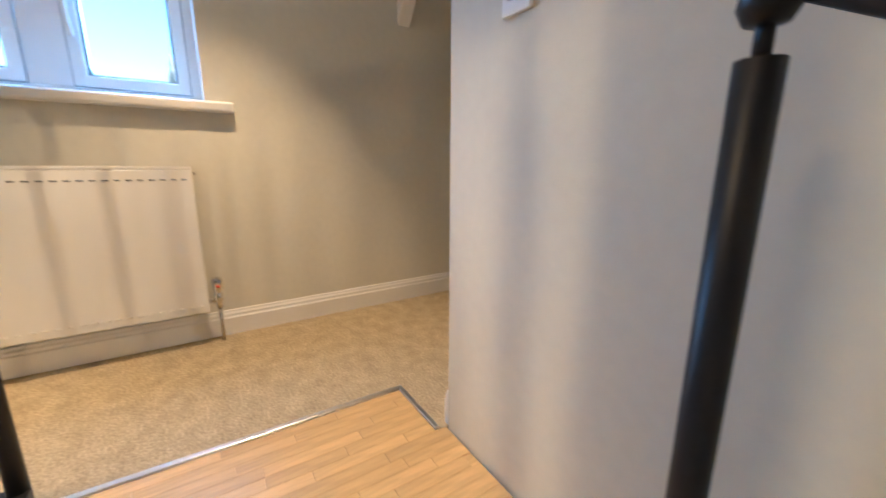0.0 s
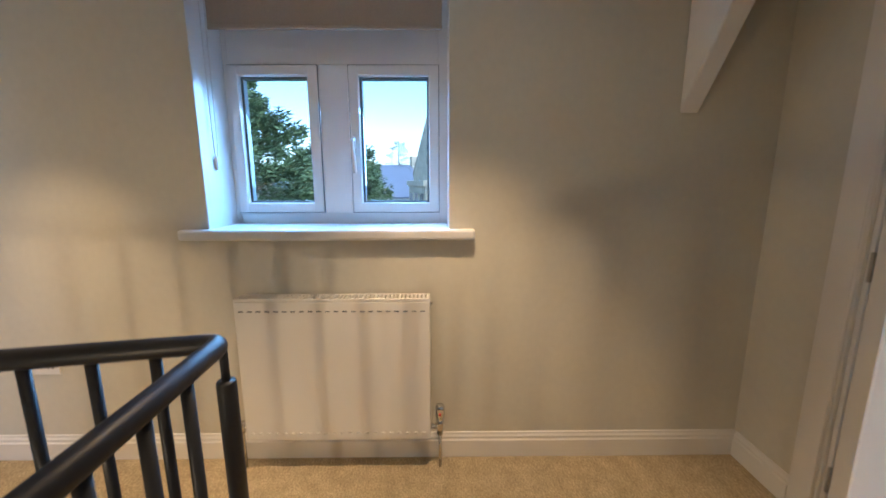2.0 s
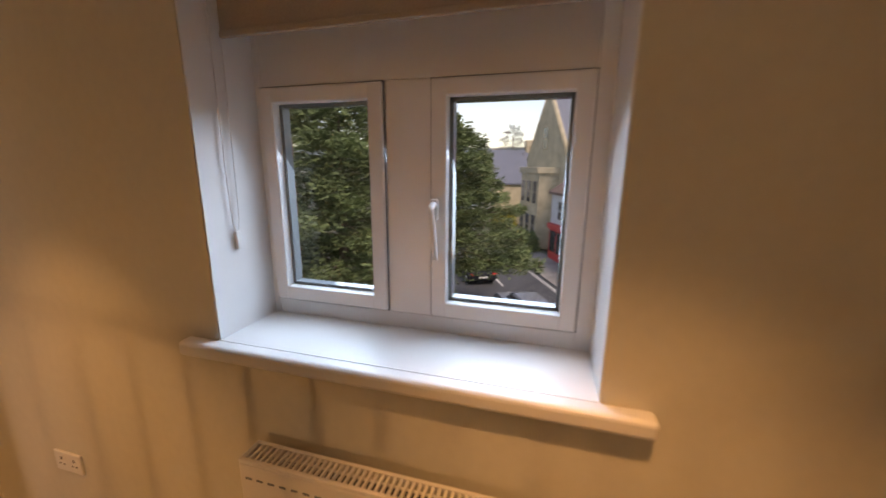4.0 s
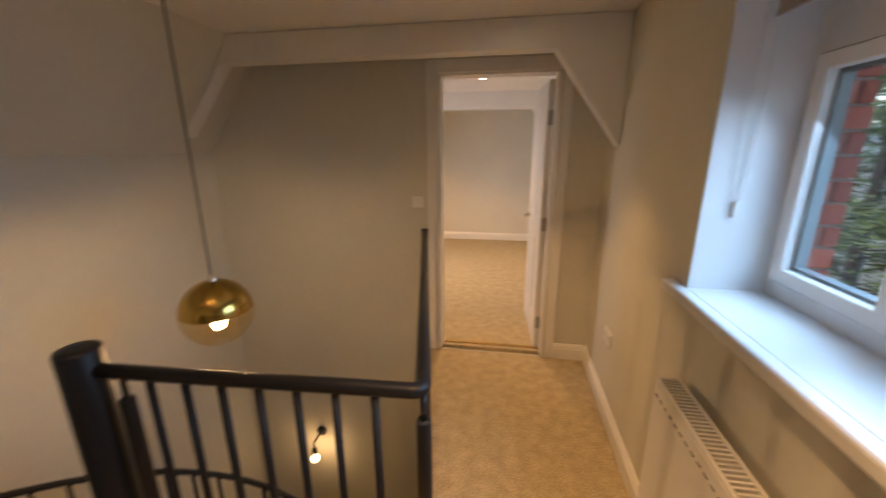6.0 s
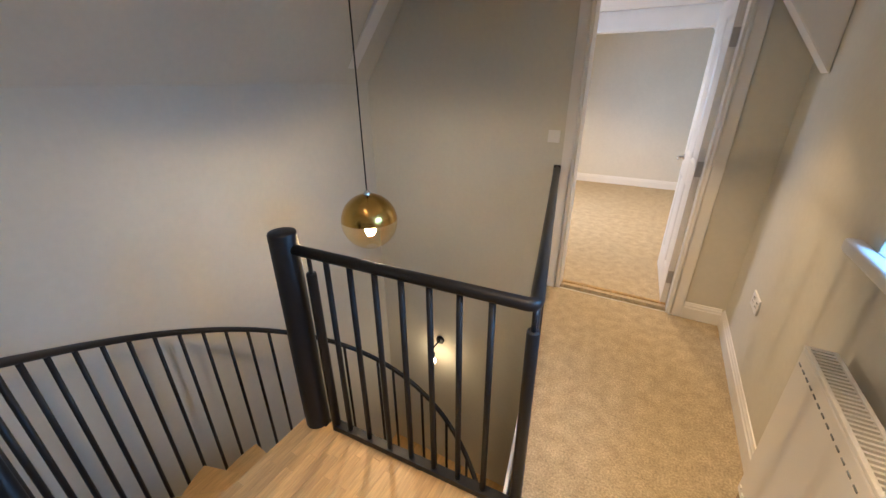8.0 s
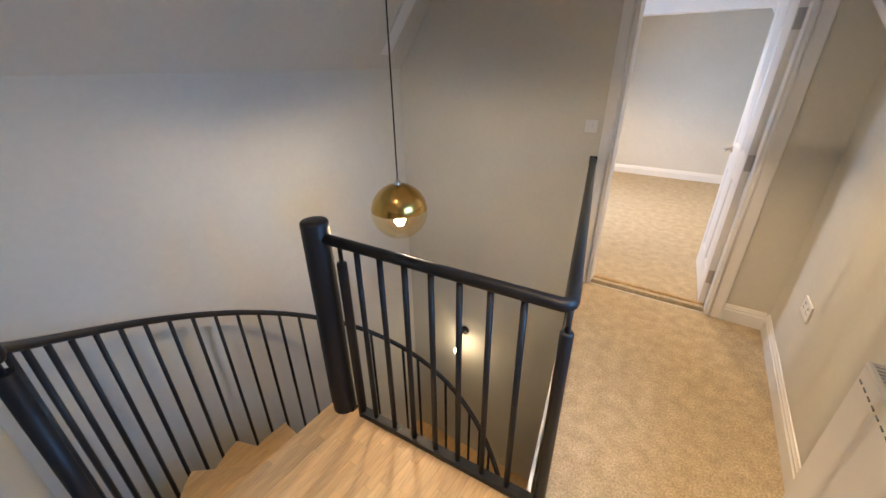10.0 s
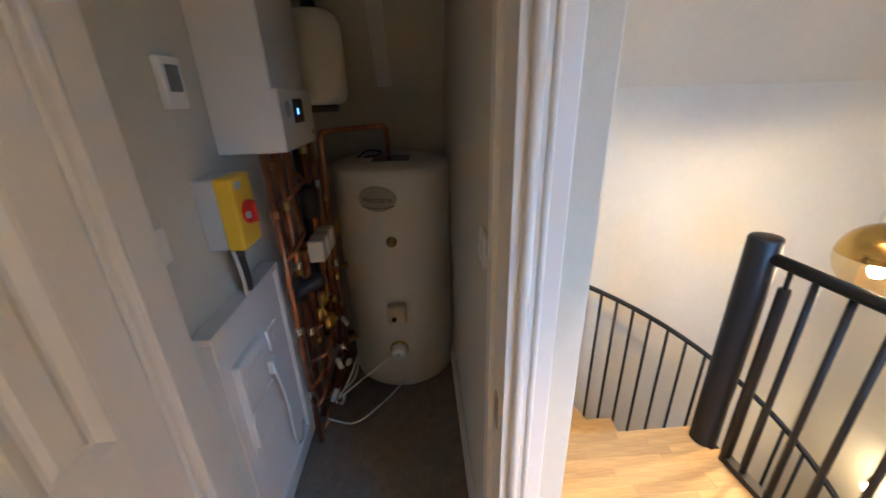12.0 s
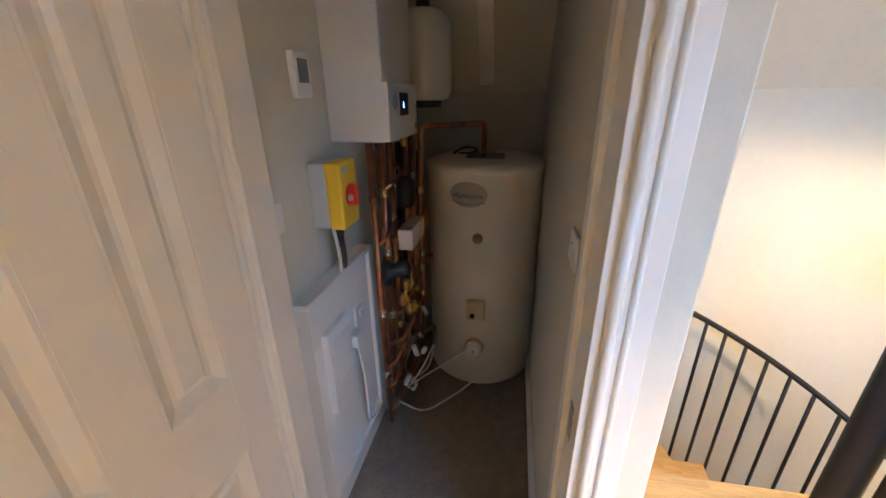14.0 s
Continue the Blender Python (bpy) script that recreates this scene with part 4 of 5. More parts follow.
pw = thing("pipework", "copper pipes, valves and joints on the cupboard wall", "pipework", (-1.93, YCS + 0.06, 0.0))
random.seed(11)
RUNS = ((-0.02, 0.03, 0.06, 1.40, 0.014), (-0.09, 0.05, 0.5, 1.40, 0.011), (-0.14, 0.02, 0.10, 1.40, 0.014), (-0.21, 0.04, 0.25, 1.40, 0.011), (-0.28, 0.02, 0.12, 1.40, 0.014),
        (-0.34, 0.07, 0.35, 1.41, 0.011), (-0.42, 0.08, 0.18, 1.55, 0.014), (-0.47, 0.10, 0.30, 1.30, 0.011))
for x, y, z0, z1, r_ in RUNS:
    p = part("pipe", tube([(x, y, z0), (x, y, z1)], r_, 12), M_COPPER, pw, "copper pipe")
    for k in range(4):
        z = random.uniform(z0 + 0.05, z1 - 0.05)
        part("fitting", lathe([(0, -0.018), (r_ + 0.005, -0.018), (r_ + 0.006, -0.004), (r_ + 0.004, 0), (r_ + 0.006, 0.004), (r_ + 0.005, 0.018), (0, 0.018)], 10, (x, y, z)), random.choice((M_BRASS, M_COPPER, M_CHROME)), p)
for z, x0, x1, y in ((0.42, -0.02, -0.34, 0.07), (0.50, -0.09, -0.47, 0.09), (0.30, -0.02, -0.28, 0.06), (0.62, -0.14, -0.42, 0.08), (1.02, -0.02, -0.21, 0.06), (1.22, -0.09, -0.28, 0.07), (0.16, -0.02, -0.42, 0.06), (0.24, -0.14, -0.47, 0.10)):
    part("branch_pipe", tube(bend([(x0, 0.03, z - 0.04), (x0, y + 0.01, z), (x1, y, z + 0.015), (x1, 0.04, z + 0.05)], 0.03), 0.010, 10), M_COPPER, pw, "copper branch pipe")
for x, y, z, turn in ((-0.10, 0.10, 0.70, 30), (-0.16, 0.10, 0.74, -20), (-0.13, 0.12, 0.64, 70), (-0.43, 0.12, 0.96, 10), (-0.22, 0.11, 0.60, 60)):
    vb = part("ball_valve", lathe([(0, -0.03), (0.016, -0.03), (0.02, -0.012), (0.02, 0.012), (0.016, 0.03), (0, 0.03)], 12, (x, y, z)), M_BRASS, pw, "brass ball valve")
    part("lever", move(box(-0.009, 0.009, 0.0, 0.006, -0.012, 0.072, 0.003), pose(x, y + 0.022, z, 0, turn, 0)), M_YELLOW, vb, "yellow valve lever")
for k in range(3):
    vh = part("zone_valve", box(-0.19 - 0.075 * k, -0.125 - 0.075 * k, 0.085, 0.150, 0.925, 1.02, 0.008), M_PLASTIC, pw, "white motorised valve head")
    part("neck", tube([(-0.158 - 0.075 * k, 0.04, 0.97), (-0.158 - 0.075 * k, 0.10, 0.97)], 0.014, 10), M_BRASS, vh)
pm = part("pump", lathe([(0, -0.065), (0.026, -0.065), (0.030, -0.055), (0.030, 0.02), (0.036, 0.024), (0.036, 0.055), (0.026, 0.062), (0, 0.062)], 20, (-0.07, 0.085, 0.855), (-0.8, 0.6, 0)), M_BLACKPL, pw, "black pump body")
part("flange", lathe([(0, -0.05), (0.022, -0.05), (0.022, 0.05), (0, 0.05)], 14, (-0.035, 0.055, 0.855)), M_BLACKPL, pm)
part("magnetic_filter", lathe([(0, 0), (0.035, 0.0), (0.038, 0.02), (0.038, 0.11), (0.02, 0.13), (0, 0.13)], 18, (-0.22, 0.10, 1.10)), M_BLACKPL, pw, "black filter")
part("insulation", tube([(-0.30, 0.02, 0.55), (-0.30, 0.02, 1.0)], 0.026, 12), M_BLACKPL, pw, "black pipe insulation")
part("insulation", tube([(-0.40, 0.03, 0.4), (-0.40, 0.03, 1.35)], 0.024, 12), M_BLACKPL, pw, "black pipe insulation")
ga = part("pressure_gauge", lathe([(0, 0), (0.026, 0), (0.028, 0.012), (0.026, 0.022), (0, 0.022)], 24, (-0.24, 0.14, 0.34), (0.6, 0.8, 0)), M_BLACKPL, pw, "black pressure gauge")
part("dial", lathe([(0, 0.0222), (0.021, 0.0222), (0.021, 0.0235), (0, 0.0235)], 20, (-0.24, 0.14, 0.34), (0.6, 0.8, 0)), M_PLASTIC, ga)
for k in range(9):
    x, z = -0.06 - 0.04 * k, random.uniform(0.12, 0.46)
    part("white_connector", tube([(x, 0.10 + 0.02 * (k % 3), z), (x + random.uniform(-0.03, 0.03), 0.12, z + random.uniform(0.03, 0.06))], 0.012, 10), random.choice((M_PLASTIC, M_CHROME, M_GREYPL)), pw, "push-fit connector")
for pts in (((-0.10, 0.10, 0.20), (-0.18, 0.16, 0.27), (-0.26, 0.20, 0.36), (-0.33, 0.19, 0.30), (-0.28, 0.17, 0.20), (-0.18, 0.14, 0.22)),
            ((-0.04, 0.07, 0.17), (-0.13, 0.17, 0.02), (-0.34, 0.34, 0.010), (-0.46, 0.45, 0.06), (-0.45, 0.44, 0.18), (-0.40, 0.41, 0.25)),
            ((-0.12, 0.10, 0.20), (-0.28, 0.22, 0.20), (-0.40, 0.36, 0.24))):
    part("flexible_hose", tube(bend(pts, 0.09, 6), 0.005, 8), M_FLEX, pw, "white flexible hose")

# ---- outside: street below the window ----
GZ = -5.6
OU, UU, UV = Vector((-0.63, -0.89, 0)), Vector((0.912, 0.41, 0)), Vector((0.41, -0.912, 0))


def street(u, v, z=0.0):
    p = OU + UU * u + UV * v
    return (p.x, p.y, GZ + z)


HEAD = math.degrees(math.atan2(UU.y, UU.x))
setting("ground", box(-900, 900, -900, 900, GZ - 0.5, GZ - 0.03), M_GROUND, "rough ground reaching the horizon", "ground")


def strip(u0, u1, v0, v1, z0, z1, bm=None):
    return prism([street(u0, v0)[:2], street(u1, v0)[:2], street(u1, v1)[:2], street(u0, v1)[:2]], GZ + z0, GZ + z1, bm=bm)


setting("road", strip(-30, 120, 0.5, 9.75, -0.1, 0.0), M_ROAD, "grey asphalt street with parking bays", "road")
setting("pavement", strip(-30, 120, 9.75, 12.4, -0.1, 0.12), M_PAVE, "pale paved footway with a kerb", "pavement")
setting("pavement_near", strip(-30, 120, -2.0, 0.5, -0.1, 0.12), M_PAVE, "pale paved footway", "pavement")
ln = thing("road_markings", "worn white dashed line down the street", "road marking", kind="structure")
for k in range(22):
    part("dash", strip(8 + 2.6 * k, 9.5 + 2.6 * k, 6.62, 6.76, 0.001, 0.006), M_LINE, ln)
for k in range(2):
    part("edge_line", strip(-10, 90, 9.35 + 0.15 * k, 9.42 + 0.15 * k, 0.001, 0.006), M_LINE, ln)


def in_street(ob, u, v, z=0.0, turn=0.0):
    p = street(u, v, z)
    ob.matrix_basis = pose(*p, 0, 0, HEAD + turn)
    return ob


# houses are built with x along the street, y towards the left of it (so the street front looks along +y)
def house_window(parent, x, z, w=0.9, h=1.4, y=0.0, frame_m=None):
    f = part("window", box(x - w / 2, x + w / 2, y - 0.02, y + 0.05, z, z + h, 0.01), frame_m or M_RENDER, parent)
    for dx in (-w / 4, w / 4):
        for z0, z1 in ((z + 0.06, z + h / 2 - 0.03), (z + h / 2 + 0.03, z + h - 0.06)):
            part("pane", box(x + dx - w / 4 + 0.04, x + dx + w / 4 - 0.03, y + 0.02, y + 0.058, z0, z1), M_WINDARK, f)
    return f


def gable_solid(x0, x1, y0, y1, ze, zr, along_y):
    """Walls up to the eaves with gables; the ridge along y, or along x."""
    b = bmesh.new()
    if along_y:
        xm = (x0 + x1) / 2
        prof = ((x0, 0), (x1, 0), (x1, ze), (xm, zr), (x0, ze))
        a, c = ([b.verts.new((x, y, z)) for x, z in prof] for y in (y0, y1))
    else:
        ym = (y0 + y1) / 2
        prof = ((y0, 0), (y1, 0), (y1, ze), (ym, zr), (y0, ze))
        a, c = ([b.verts.new((x, y, z)) for y, z in prof] for x in (x0, x1))
    b.faces.new(a)
    b.faces.new(c[::-1])
    for i in range(5):
        b.faces.new((a[i], a[(i + 1) % 5], c[(i + 1) % 5], c[i]))
    return b


def gable_roof(x0, x1, y0, y1, ze, zr, along_y, over=0.25, th=0.18):
    b = bmesh.new()
    if along_y:
        xm, k = (x0 + x1) / 2, (zr - ze) / ((x1 - x0) / 2)
        prof = ((x0 - over, ze - over * k), (xm, zr), (x1 + over, ze - over * k), (x1 + over, ze - over * k + th), (xm, zr + th), (x0 - over, ze - over * k + th))
        a, c = ([b.verts.new((x, y, z)) for x, z in prof] for y in (y0 - 0.1, y1 + 0.1))
    else:
        ym, k = (y0 + y1) / 2, (zr - ze) / ((y1 - y0) / 2)
        prof = ((y0 - over, ze - over * k), (ym, zr), (y1 + over, ze - over * k), (y1 + over, ze - over * k + th), (ym, zr + th), (y0 - over, ze - over * k + th))
        a, c = ([b.verts.new((x, y, z)) for y, z in prof] for x in (x0 - 0.1, x1 + 0.1))
    for i in range(6):
        b.faces.new((a[i], a[(i + 1) % 6], c[(i + 1) % 6], c[i]))
    for s in (a, c):
        b.faces.new((s[0], s[1], s[4], s[5]))
        b.faces.new((s[1], s[2], s[3], s[4]))
    return b


# shop with a red front
sh = thing("shop", "white rendered two-storey shop with a red front", "shop", kind="thing")
in_street(sh, 14, 12.4, 0.12)
part("wall", gable_solid(0, 13.5, -7, 0, 5.1, 7.4, False), M_RENDER, sh)
part("roof", gable_roof(0, 13.5, -7, 0, 5.1, 7.4, False), M_TILE, sh, "brown tiled roof")
for x in (1.5, 4, 6.5, 9, 11.8):
    house_window(sh, x, 3.1)
for x0 in (0.6, 5.2, 9.6):
    fr = part("shopfront", box(x0, x0 + 3.7, -0.02, 0.16, 0.0, 2.7, 0.02), M_REDPAINT, sh, "red painted shopfront")
    part("fascia", box(x0 - 0.1, x0 + 3.8, 0.0, 0.32, 2.35, 2.75, 0.02), M_REDPAINT, fr)
    for k in range(3):
        part("pane", box(x0 + 0.2 + 1.15 * k, x0 + 1.2 + 1.15 * k, 0.155, 0.175, 0.6, 2.2), M_WINDARK, fr)
part("chimney", box(6, 6.9, -3.9, -3.1, 6.8, 8.6, 0.03), M_BRICK, sh)

# stone building with a steep gable on the street
gb = thing("stone_building", "tall honey stone building with a steep slate gable", "building")
in_street(gb, 28.2, 13.7, 0.12)
part("wall", gable_solid(0, 8.6, -16, 0, 7.6, 13.0, True), M_STONE, gb)
part("roof", gable_roof(0, 8.6, -16, -0.35, 7.6, 13.0, True), M_SLATE, gb, "blue slate roof")
cp = bmesh.new()
for x0, z0, x1, z1 in ((-0.1, 7.5, 4.3, 13.3), (8.7, 7.5, 4.3, 13.3)):
    tube([(x0, -0.15, z0), (x1, -0.15, z1)], 0.22, 6, cp)
part("coping", cp, M_STONE, gb)
part("finial", lathe([(0.2, 0), (0.12, 0.3), (0.2, 0.5), (0.05, 1.2), (0, 1.2)], 8, (4.3, -0.15, 13.2)), M_STONE, gb)
bay = part("bay", prism([(1.2, 0), (2.2, 1.3), (6.4, 1.3), (7.4, 0)], 0, 6.4, 0.03), M_STONE, gb, "stone bay window")
part("parapet", prism([(1.0, 0), (2.1, 1.5), (6.5, 1.5), (7.6, 0)], 6.4, 6.9, 0.03), M_STONE, bay)
for x in (2.9, 4.3, 5.7):
    for z in (0.9, 3.8):
        house_window(gb, x, z, 0.9, 2.0, 1.3, M_STONE)
house_window(gb, 4.3, 8.4, 1.0, 1.9, 0.0, M_STONE)
part("chimney", box(3.6, 5.0, -9, -8, 12, 15, 0.05), M_STONE, gb)
# gabled houses further on
for u, v, wd, ze, zr, mw, mr, lab in ((44, 12.5, 9, 5.0, 8.8, M_STONE, M_SLATE, "stone house with a slate roof"), (56, 11.5, 10, 4.8, 8.2, M_RENDER, M_SLATE, "pale house with a slate roof"), (72, 6, 12, 5, 9, M_STONE, M_TILE, "stone house at the street's end"),
                                      (84, -8, 14, 5, 9, M_RENDER, M_TILE, "pale house at the street's end")):
    hs = thing("house", lab, "house")
    in_street(hs, u, v, 0.1)
    part("wall", gable_solid(0, wd, -9, 0, ze, zr, True), mw, hs)
    part("roof", gable_roof(0, wd, -9, -0.2, ze, zr, True), mr, hs)
    for x in (wd * 0.28, wd * 0.72):
        for z in (0.9, 3.2):
            house_window(hs, x, z, 1.0, 1.4)
    part("chimney", box(wd / 2 - 0.4, wd / 2 + 0.4, -6, -5.2, zr - 0.5, zr + 1.4, 0.03), M_STONE, hs)


# parked cars
def car(u, v, paint, label, turn=0):
    c = thing("parked_car", label, "car", group="parked cars")
    in_street(c, u, v, 0.005, turn)
    b = bmesh.new()
    prof = ((-2.1, 0.35), (-2.12, 0.75), (-1.95, 0.92), (-1.55, 0.98), (0.85, 0.98), (1.85, 0.88), (2.12, 0.70), (2.12, 0.35))
    roof = ((-1.75, 0.96), (-1.30, 1.36), (-0.9, 1.44), (0.2, 1.43), (0.95, 0.97))
    for pr, half in ((prof, 0.86), (roof, 0.68)):
        a, d = ([b.verts.new((x, y * (1 if z < 1.2 else 0.86), z)) for x, z in pr] for y in (-half, half))
        b.faces.new(a)
        b.faces.new(d[::-1])
        for i in range(len(pr)):
            b.faces.new((a[i], a[(i + 1) % len(pr)], d[(i + 1) % len(pr)], d[i]))
    bmesh.ops.bevel(b, geom=b.edges[:], offset=0.05, segments=2, affect="EDGES")
    body = part("body", b, paint, c)
    part("windscreen", move(box(-0.36, 0.36, -0.56, 0.56, -0.004, 0.012, 0.004), pose(0.60, 0, 1.21, 0, 31.5, 0)), M_WINDARK, body)
    part("rear_window", move(box(-0.24, 0.24, -0.54, 0.54, -0.004, 0.012, 0.004), pose(-1.55, 0, 1.17, 0, -41, 0)), M_WINDARK, body)
    for s in (-1, 1):
        part("side_window", box(-1.2, 0.45, s * 0.635 - 0.02, s * 0.635 + 0.02, 1.03, 1.33, 0.01), M_WINDARK, body)
        for x in (-1.32, 1.32):
            wh = part("wheel", lathe([(0, -0.1), (0.30, -0.1), (0.33, -0.06), (0.33, 0.06), (0.30, 0.1), (0, 0.1)], 24, (x, s * 0.78, 0.33), (0, 1, 0)), M_TYRE, c)
            part("rim", lathe([(0, 0.1), (0.2, 0.1), (0.2, 0.108), (0, 0.112)], 16, (x, s * 0.78, 0.33), (0, s, 0)), M_METAL, wh)
    for s in (-1, 1):
        part("tail_lamp", box(-2.135, -2.10, s * 0.7 - 0.12, s * 0.7 + 0.12, 0.68, 0.82, 0.01), M_REDPAINT, c)
    part("number_plate", box(-2.14, -2.115, -0.26, 0.26, 0.5, 0.61), M_RENDER, c)
    return c


car(23.2, 5.4, M_CARPAINT, "black saloon parked by the trees", 2)
car(15.6, 6.1, M_CARSILVER, "silver-grey car standing in the street", 2)
car(40, 4.4, M_CARSILVER, "silver car parked further off")

# street lantern
sl = thing("street_lamp", "black street lamp with a lit amber lantern", "street lamp")
in_street(sl, 15.2, 1.2, 0.1)
part("post", lathe([(0, 0), (0.12, 0), (0.10, 0.6), (0.05, 0.8), (0.045, 3.6), (0, 3.6)], 14), M_BLACK, sl)
part("lantern", lathe([(0.10, 3.6), (0.17, 4.0), (0.17, 4.02), (0.04, 4.2), (0, 4.2)], 6), M_LAMPGLOW, sl, "glowing lantern")


# conifers: trunk, limbs and a ragged crown of small sprays
def conifer(u, v, height, spread, seed, n, z0=0.8, label="dark green conifer with drooping ragged sprays", leaf=None, group="conifers by the street"):
    rnd = random.Random(seed)
    t = thing("tree", label, "tree", group=group)
    in_street(t, u, v, 0, rnd.uniform(0, 360))
    part("trunk", lathe([(0, -0.05), (0.30, -0.05), (0.22, 1.2), (0.12, height * 0.6), (0.02, height * 0.97), (0, height * 0.97)], 12), M_BARK, t)
    verts, faces = [], []
    lim = bmesh.new()
    nl = 90
    for i in range(nl):
        f = i / nl
        z = z0 + (height * 0.98 - z0) * f ** 0.9
        a = i * 2.39996 + rnd.uniform(-0.3, 0.3)
        reach = spread * (1 - f) ** 0.62 * rnd.uniform(0.62, 1.08) + 0.25
        tip = Vector((math.cos(a) * reach, math.sin(a) * reach, z + reach * rnd.uniform(-0.12, 0.22)))
        root = Vector((0, 0, z))
        tube([root, root.lerp(tip, 0.5) + Vector((0, 0, 0.12)), tip], 0.028 * (1.2 - f), 4, lim)
        k = int(n * (reach / spread + 0.25) / nl)
        d = (tip - root).normalized()
        side = d.cross(Vector((0, 0, 1))).normalized()
        for _ in range(k):
            s = rnd.random() ** 0.55
            p = root.lerp(tip, s) + side * rnd.gauss(0, 0.20 * reach * (1.15 - s) + 0.05) + Vector((0, 0, rnd.gauss(0.02, 0.13)))
            w = (d * rnd.uniform(0.3, 1.0) + side * rnd.uniform(-0.9, 0.9) + Vector((0, 0, rnd.uniform(-0.35, 0.55)))).normalized()
            L, W = rnd.uniform(0.12, 0.30), rnd.uniform(0.012, 0.032)
            q = w.cross(Vector((rnd.gauss(0, 1), rnd.gauss(0, 1), rnd.gauss(0, 1)))).normalized()
            o = len(verts)
            verts += [p - q * W * 0.4, p + w * L * 0.5 - q * W * 1.3, p + w * L, p + w * L * 0.5 + q * W * 1.3]
            faces.append((o, o + 1, o + 2, o + 3))
    part("limbs", lim, M_BARK, t)
    me = bpy.data.meshes.new("crown")
    me.from_pydata([tuple(x) for x in verts], [], faces)
    me.materials.append(leaf or M_LEAF)
    ob = new("crown", me)
    ob.parent = t
    return t


conifer(11.8, -1.5, 10.4, 5.0, 3, 92000)
conifer(13.5, -6.4, 12.4, 4.0, 4, 36000)
conifer(15.6, 2.4, 9.0, 3.9, 5, 60000, 2.6)
conifer(21.0, -0.6, 9.6, 3.2, 6, 12000)
conifer(30.0, -3.0, 9.5, 4.0, 7, 9000)
conifer(20.0, -14.0, 10.0, 4.2, 8, 9000)
conifer(50.0, 16.5, 12.5, 4.6, 9, 9000, 3.0, "pale grey-green tree, half bare, behind the houses", mat("pale_twigs", (0.20, 0.20, 0.16), 0.9, grain=0.3, grain_scale=2), "")
conifer(58.0, 9.0, 11.0, 4.2, 10, 7000, 3.0, "pale grey-green tree, half bare, at the street's end", bpy.data.materials["pale_twigs"], "")


def shrub(u, v, r, h, material, seed, label, n=1600):
    rnd = random.Random(seed)
    t = thing("shrub", label, "shrub")
    in_street(t, u, v, 0)
    part("stem", lathe([(0, -0.02), (0.06, -0.02), (0.03, h * 0.7), (0, h * 0.7)], 8), M_BARK, t)
    verts, faces = [], []
    for _ in range(n):
        a, e, k = rnd.uniform(0, 2 * math.pi), rnd.uniform(0, 1.5), rnd.uniform(0.55, 1.05)
        p = Vector((math.cos(a) * math.cos(e) * r * k, math.sin(a) * math.cos(e) * r * k, 0.15 + math.sin(e) * h * k))
        w = Vector((rnd.gauss(0, 1), rnd.gauss(0, 1), rnd.gauss(0.3, 1))).normalized()
        q = w.orthogonal().normalized()
        o = len(verts)
        L = rnd.uniform(0.08, 0.2)
        verts += [p, p + w * L + q * L * 0.35, p + w * L * 1.8, p + w * L - q * L * 0.35]
        faces.append((o, o + 1, o + 2, o + 3))
    me = bpy.data.meshes.new("leaves")
    me.from_pydata([tuple(x) for x in verts], [], faces)
    me.materials.append(material)
    new("leaves", me).parent = t


shrub(42.3, 13.3, 1.5, 1.7, M_LEAFY, 21, "bright yellow flowering shrub")
shrub(29.5, 11.6, 0.8, 1.4, M_LEAF, 22, "dark green shrub by the footway")
shrub(36.5, 11.0, 1.0, 0.9, M_LEAF, 23, "low green shrub by the footway")
gw = thing("garden_wall", "low pale stone garden wall along the footway", "wall")
in_street(gw, 37, 10.8, 0.1)
part("wall", box(0, 9, 0, 0.35, 0, 0.9, 0.03), M_STONE, gw)
part("coping", box(-0.05, 9.05, -0.05, 0.40, 0.9, 1.0, 0.02), M_STONE, gw)

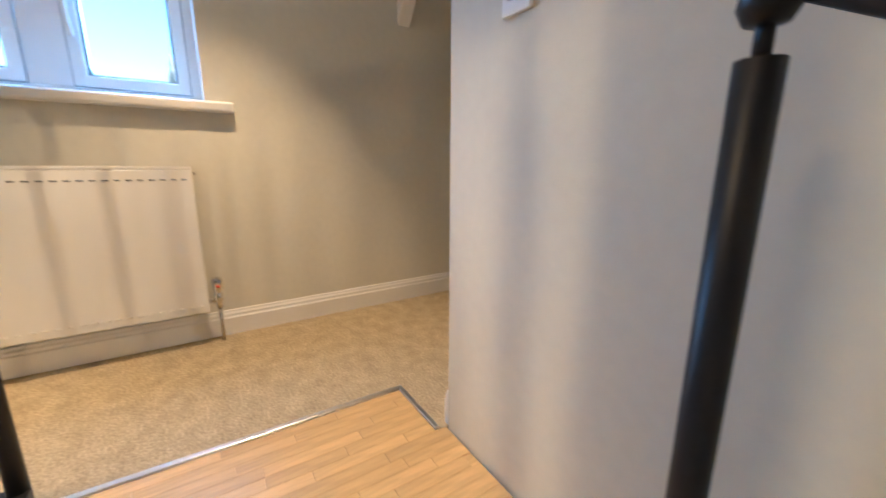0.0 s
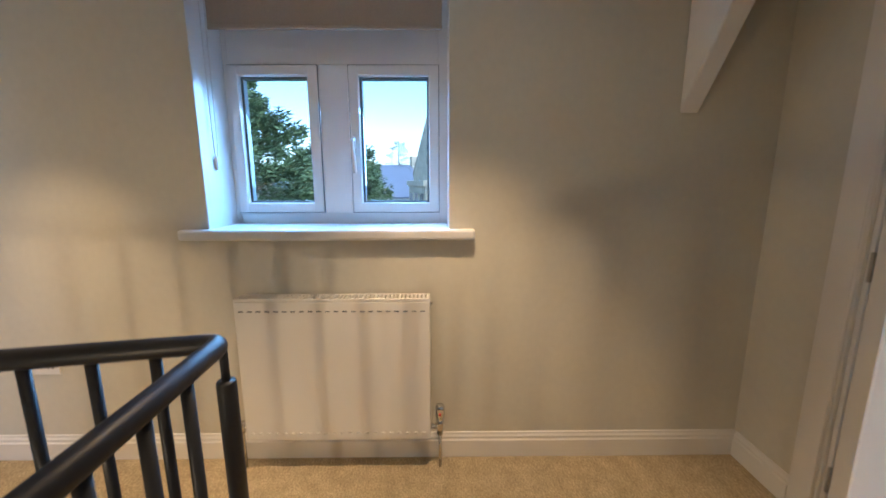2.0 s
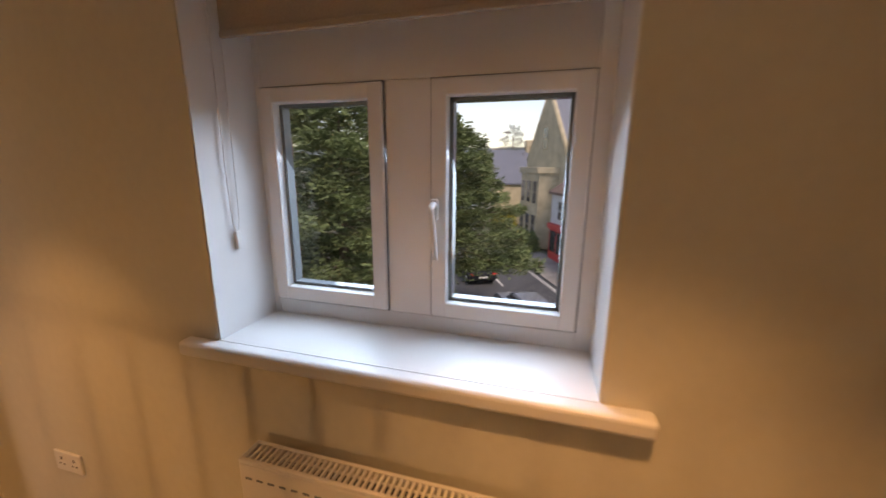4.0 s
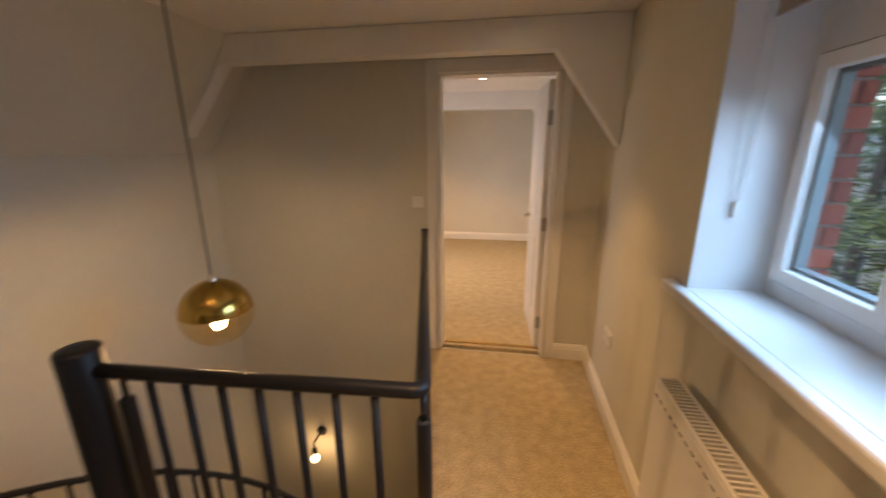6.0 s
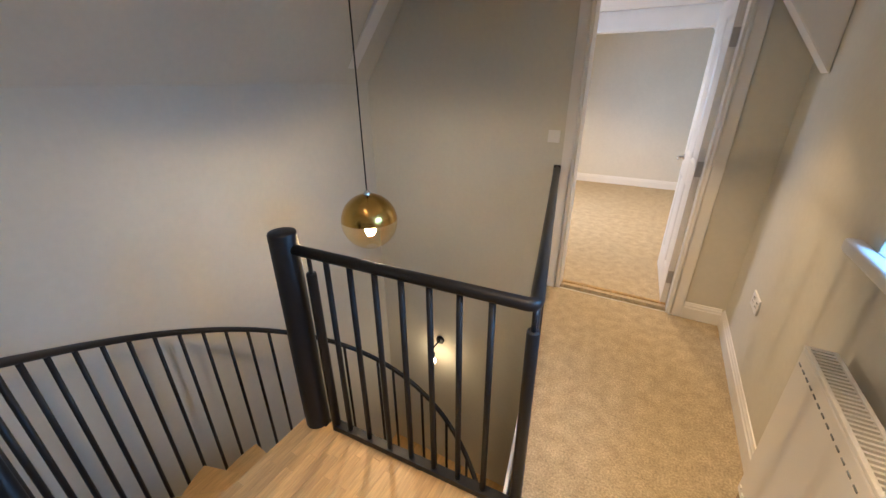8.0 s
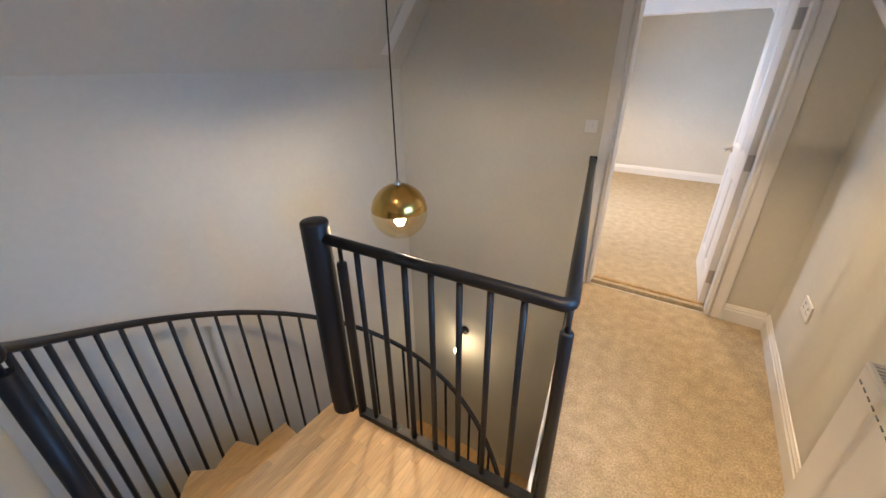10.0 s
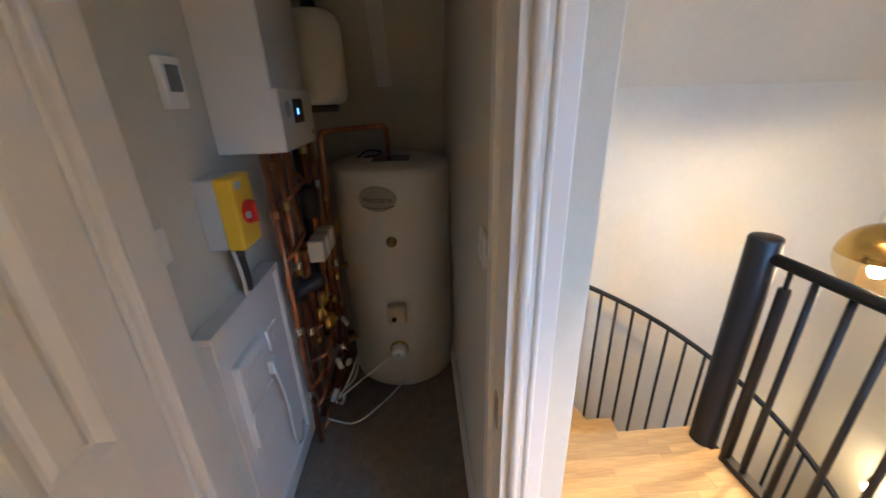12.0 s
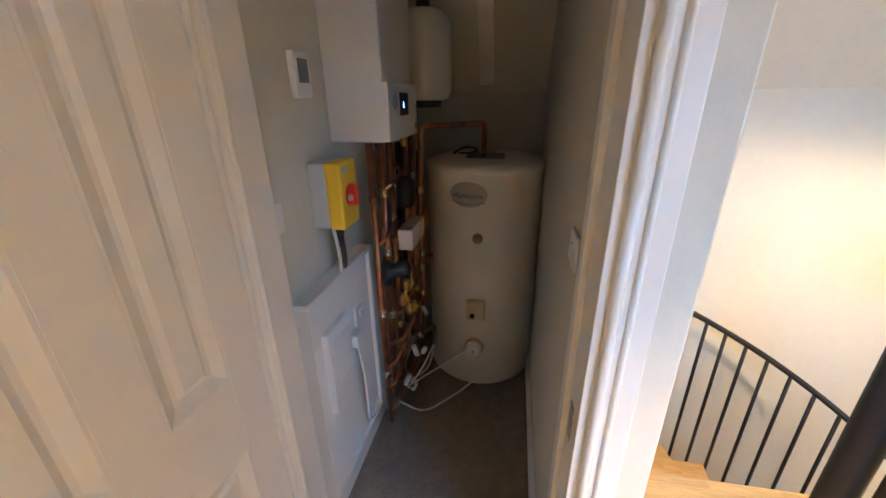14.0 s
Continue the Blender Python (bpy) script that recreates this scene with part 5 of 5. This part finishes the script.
# wooded hills far off
rnd = random.Random(5)
vs, fs = [], []
for k in range(61):
    a = radians(-100 + k * 3.4)
    hgt = 17 + 6 * noise.noise(Vector((k * 0.17, 0, 0))) + 1.6 * rnd.random()
    vs += [(420 * math.cos(a), 420 * math.sin(a), GZ - 1), (420 * math.cos(a), 420 * math.sin(a), hgt)]
    if k:
        o = 2 * k
        fs.append((o - 2, o, o + 1, o - 1))
me = bpy.data.meshes.new("backdrop")
me.from_pydata(vs, [], fs)
# blue-grey base colour carries the haze of distance
me.materials.append(mat("far_woods", (0.20, 0.25, 0.27), 0.95, spots=0.2, spot_scale=0.05))
tagged(new("backdrop", me), "wooded hills far off, haze put into their colour", "hills", kind="structure")

# ---- pieces: brick wing beside the window, oak staves ----
wing = thing("brick_wing", "red brick wing of the house beside the window", "brick wall", kind="structure")
WXA, WXB, WYA = WX + 0.005, 0.452, 0.045
part("mortar", box(WXA, WXB - 0.012, WYA + 0.010, 0.30, LOW, 2.6), M_MORTAR, wing)
def brick_mesh(length):
    q = box(-length / 2, length / 2, -0.05, 0.05, -0.0325, 0.0325, 0.003, seg=1)
    me = bpy.data.meshes.new("brick")
    q.to_mesh(me)
    q.free()
    me.materials.append(M_BRICK)
    return me


long_brick, short_brick = brick_mesh(0.102), brick_mesh(0.046)
for row in range(28):
    for me, x in (((long_brick, WXA + 0.052),), ((short_brick, WXA + 0.024), (short_brick, WXA + 0.080)))[row % 2]:
        ob = new("brick", me)
        ob.parent = wing
        ob.location = (x, WYA + 0.05 + random.uniform(-0.002, 0.002), 0.62 + row * 0.075)
smesh = {}
srnd = random.Random(9)
x = -0.905
while x > CX - 0.055:
    y0 = -1.522 if x > -1.16 else -1.561
    top = -0.525 if x > CX + 0.08 else CY - 0.06
    xl = x - 0.0445
    y = y0 - srnd.uniform(0, 0.2)
    while y < top:
        L = srnd.choice((0.22, 0.28, 0.34, 0.40))
        a, c = max(y, y0), min(y + L, top)
        y += L
        if c - a < 0.03:
            continue
        key = round(c - a, 3)
        if key not in smesh:
            me = bpy.data.meshes.new("stave")
            q = box(-0.0221, 0.0221, -key / 2 + 0.0003, key / 2 - 0.0003, -0.0035, 0.0, 0.0008, seg=1)
            q.to_mesh(me)
            q.free()
            me.materials.append(M_OAK)
            smesh[key] = me
        ob = new("stave", smesh[key])
        ob.parent = pf
        ob.location = ((x + xl) / 2, (a + c) / 2, 0.0005)
    x = xl
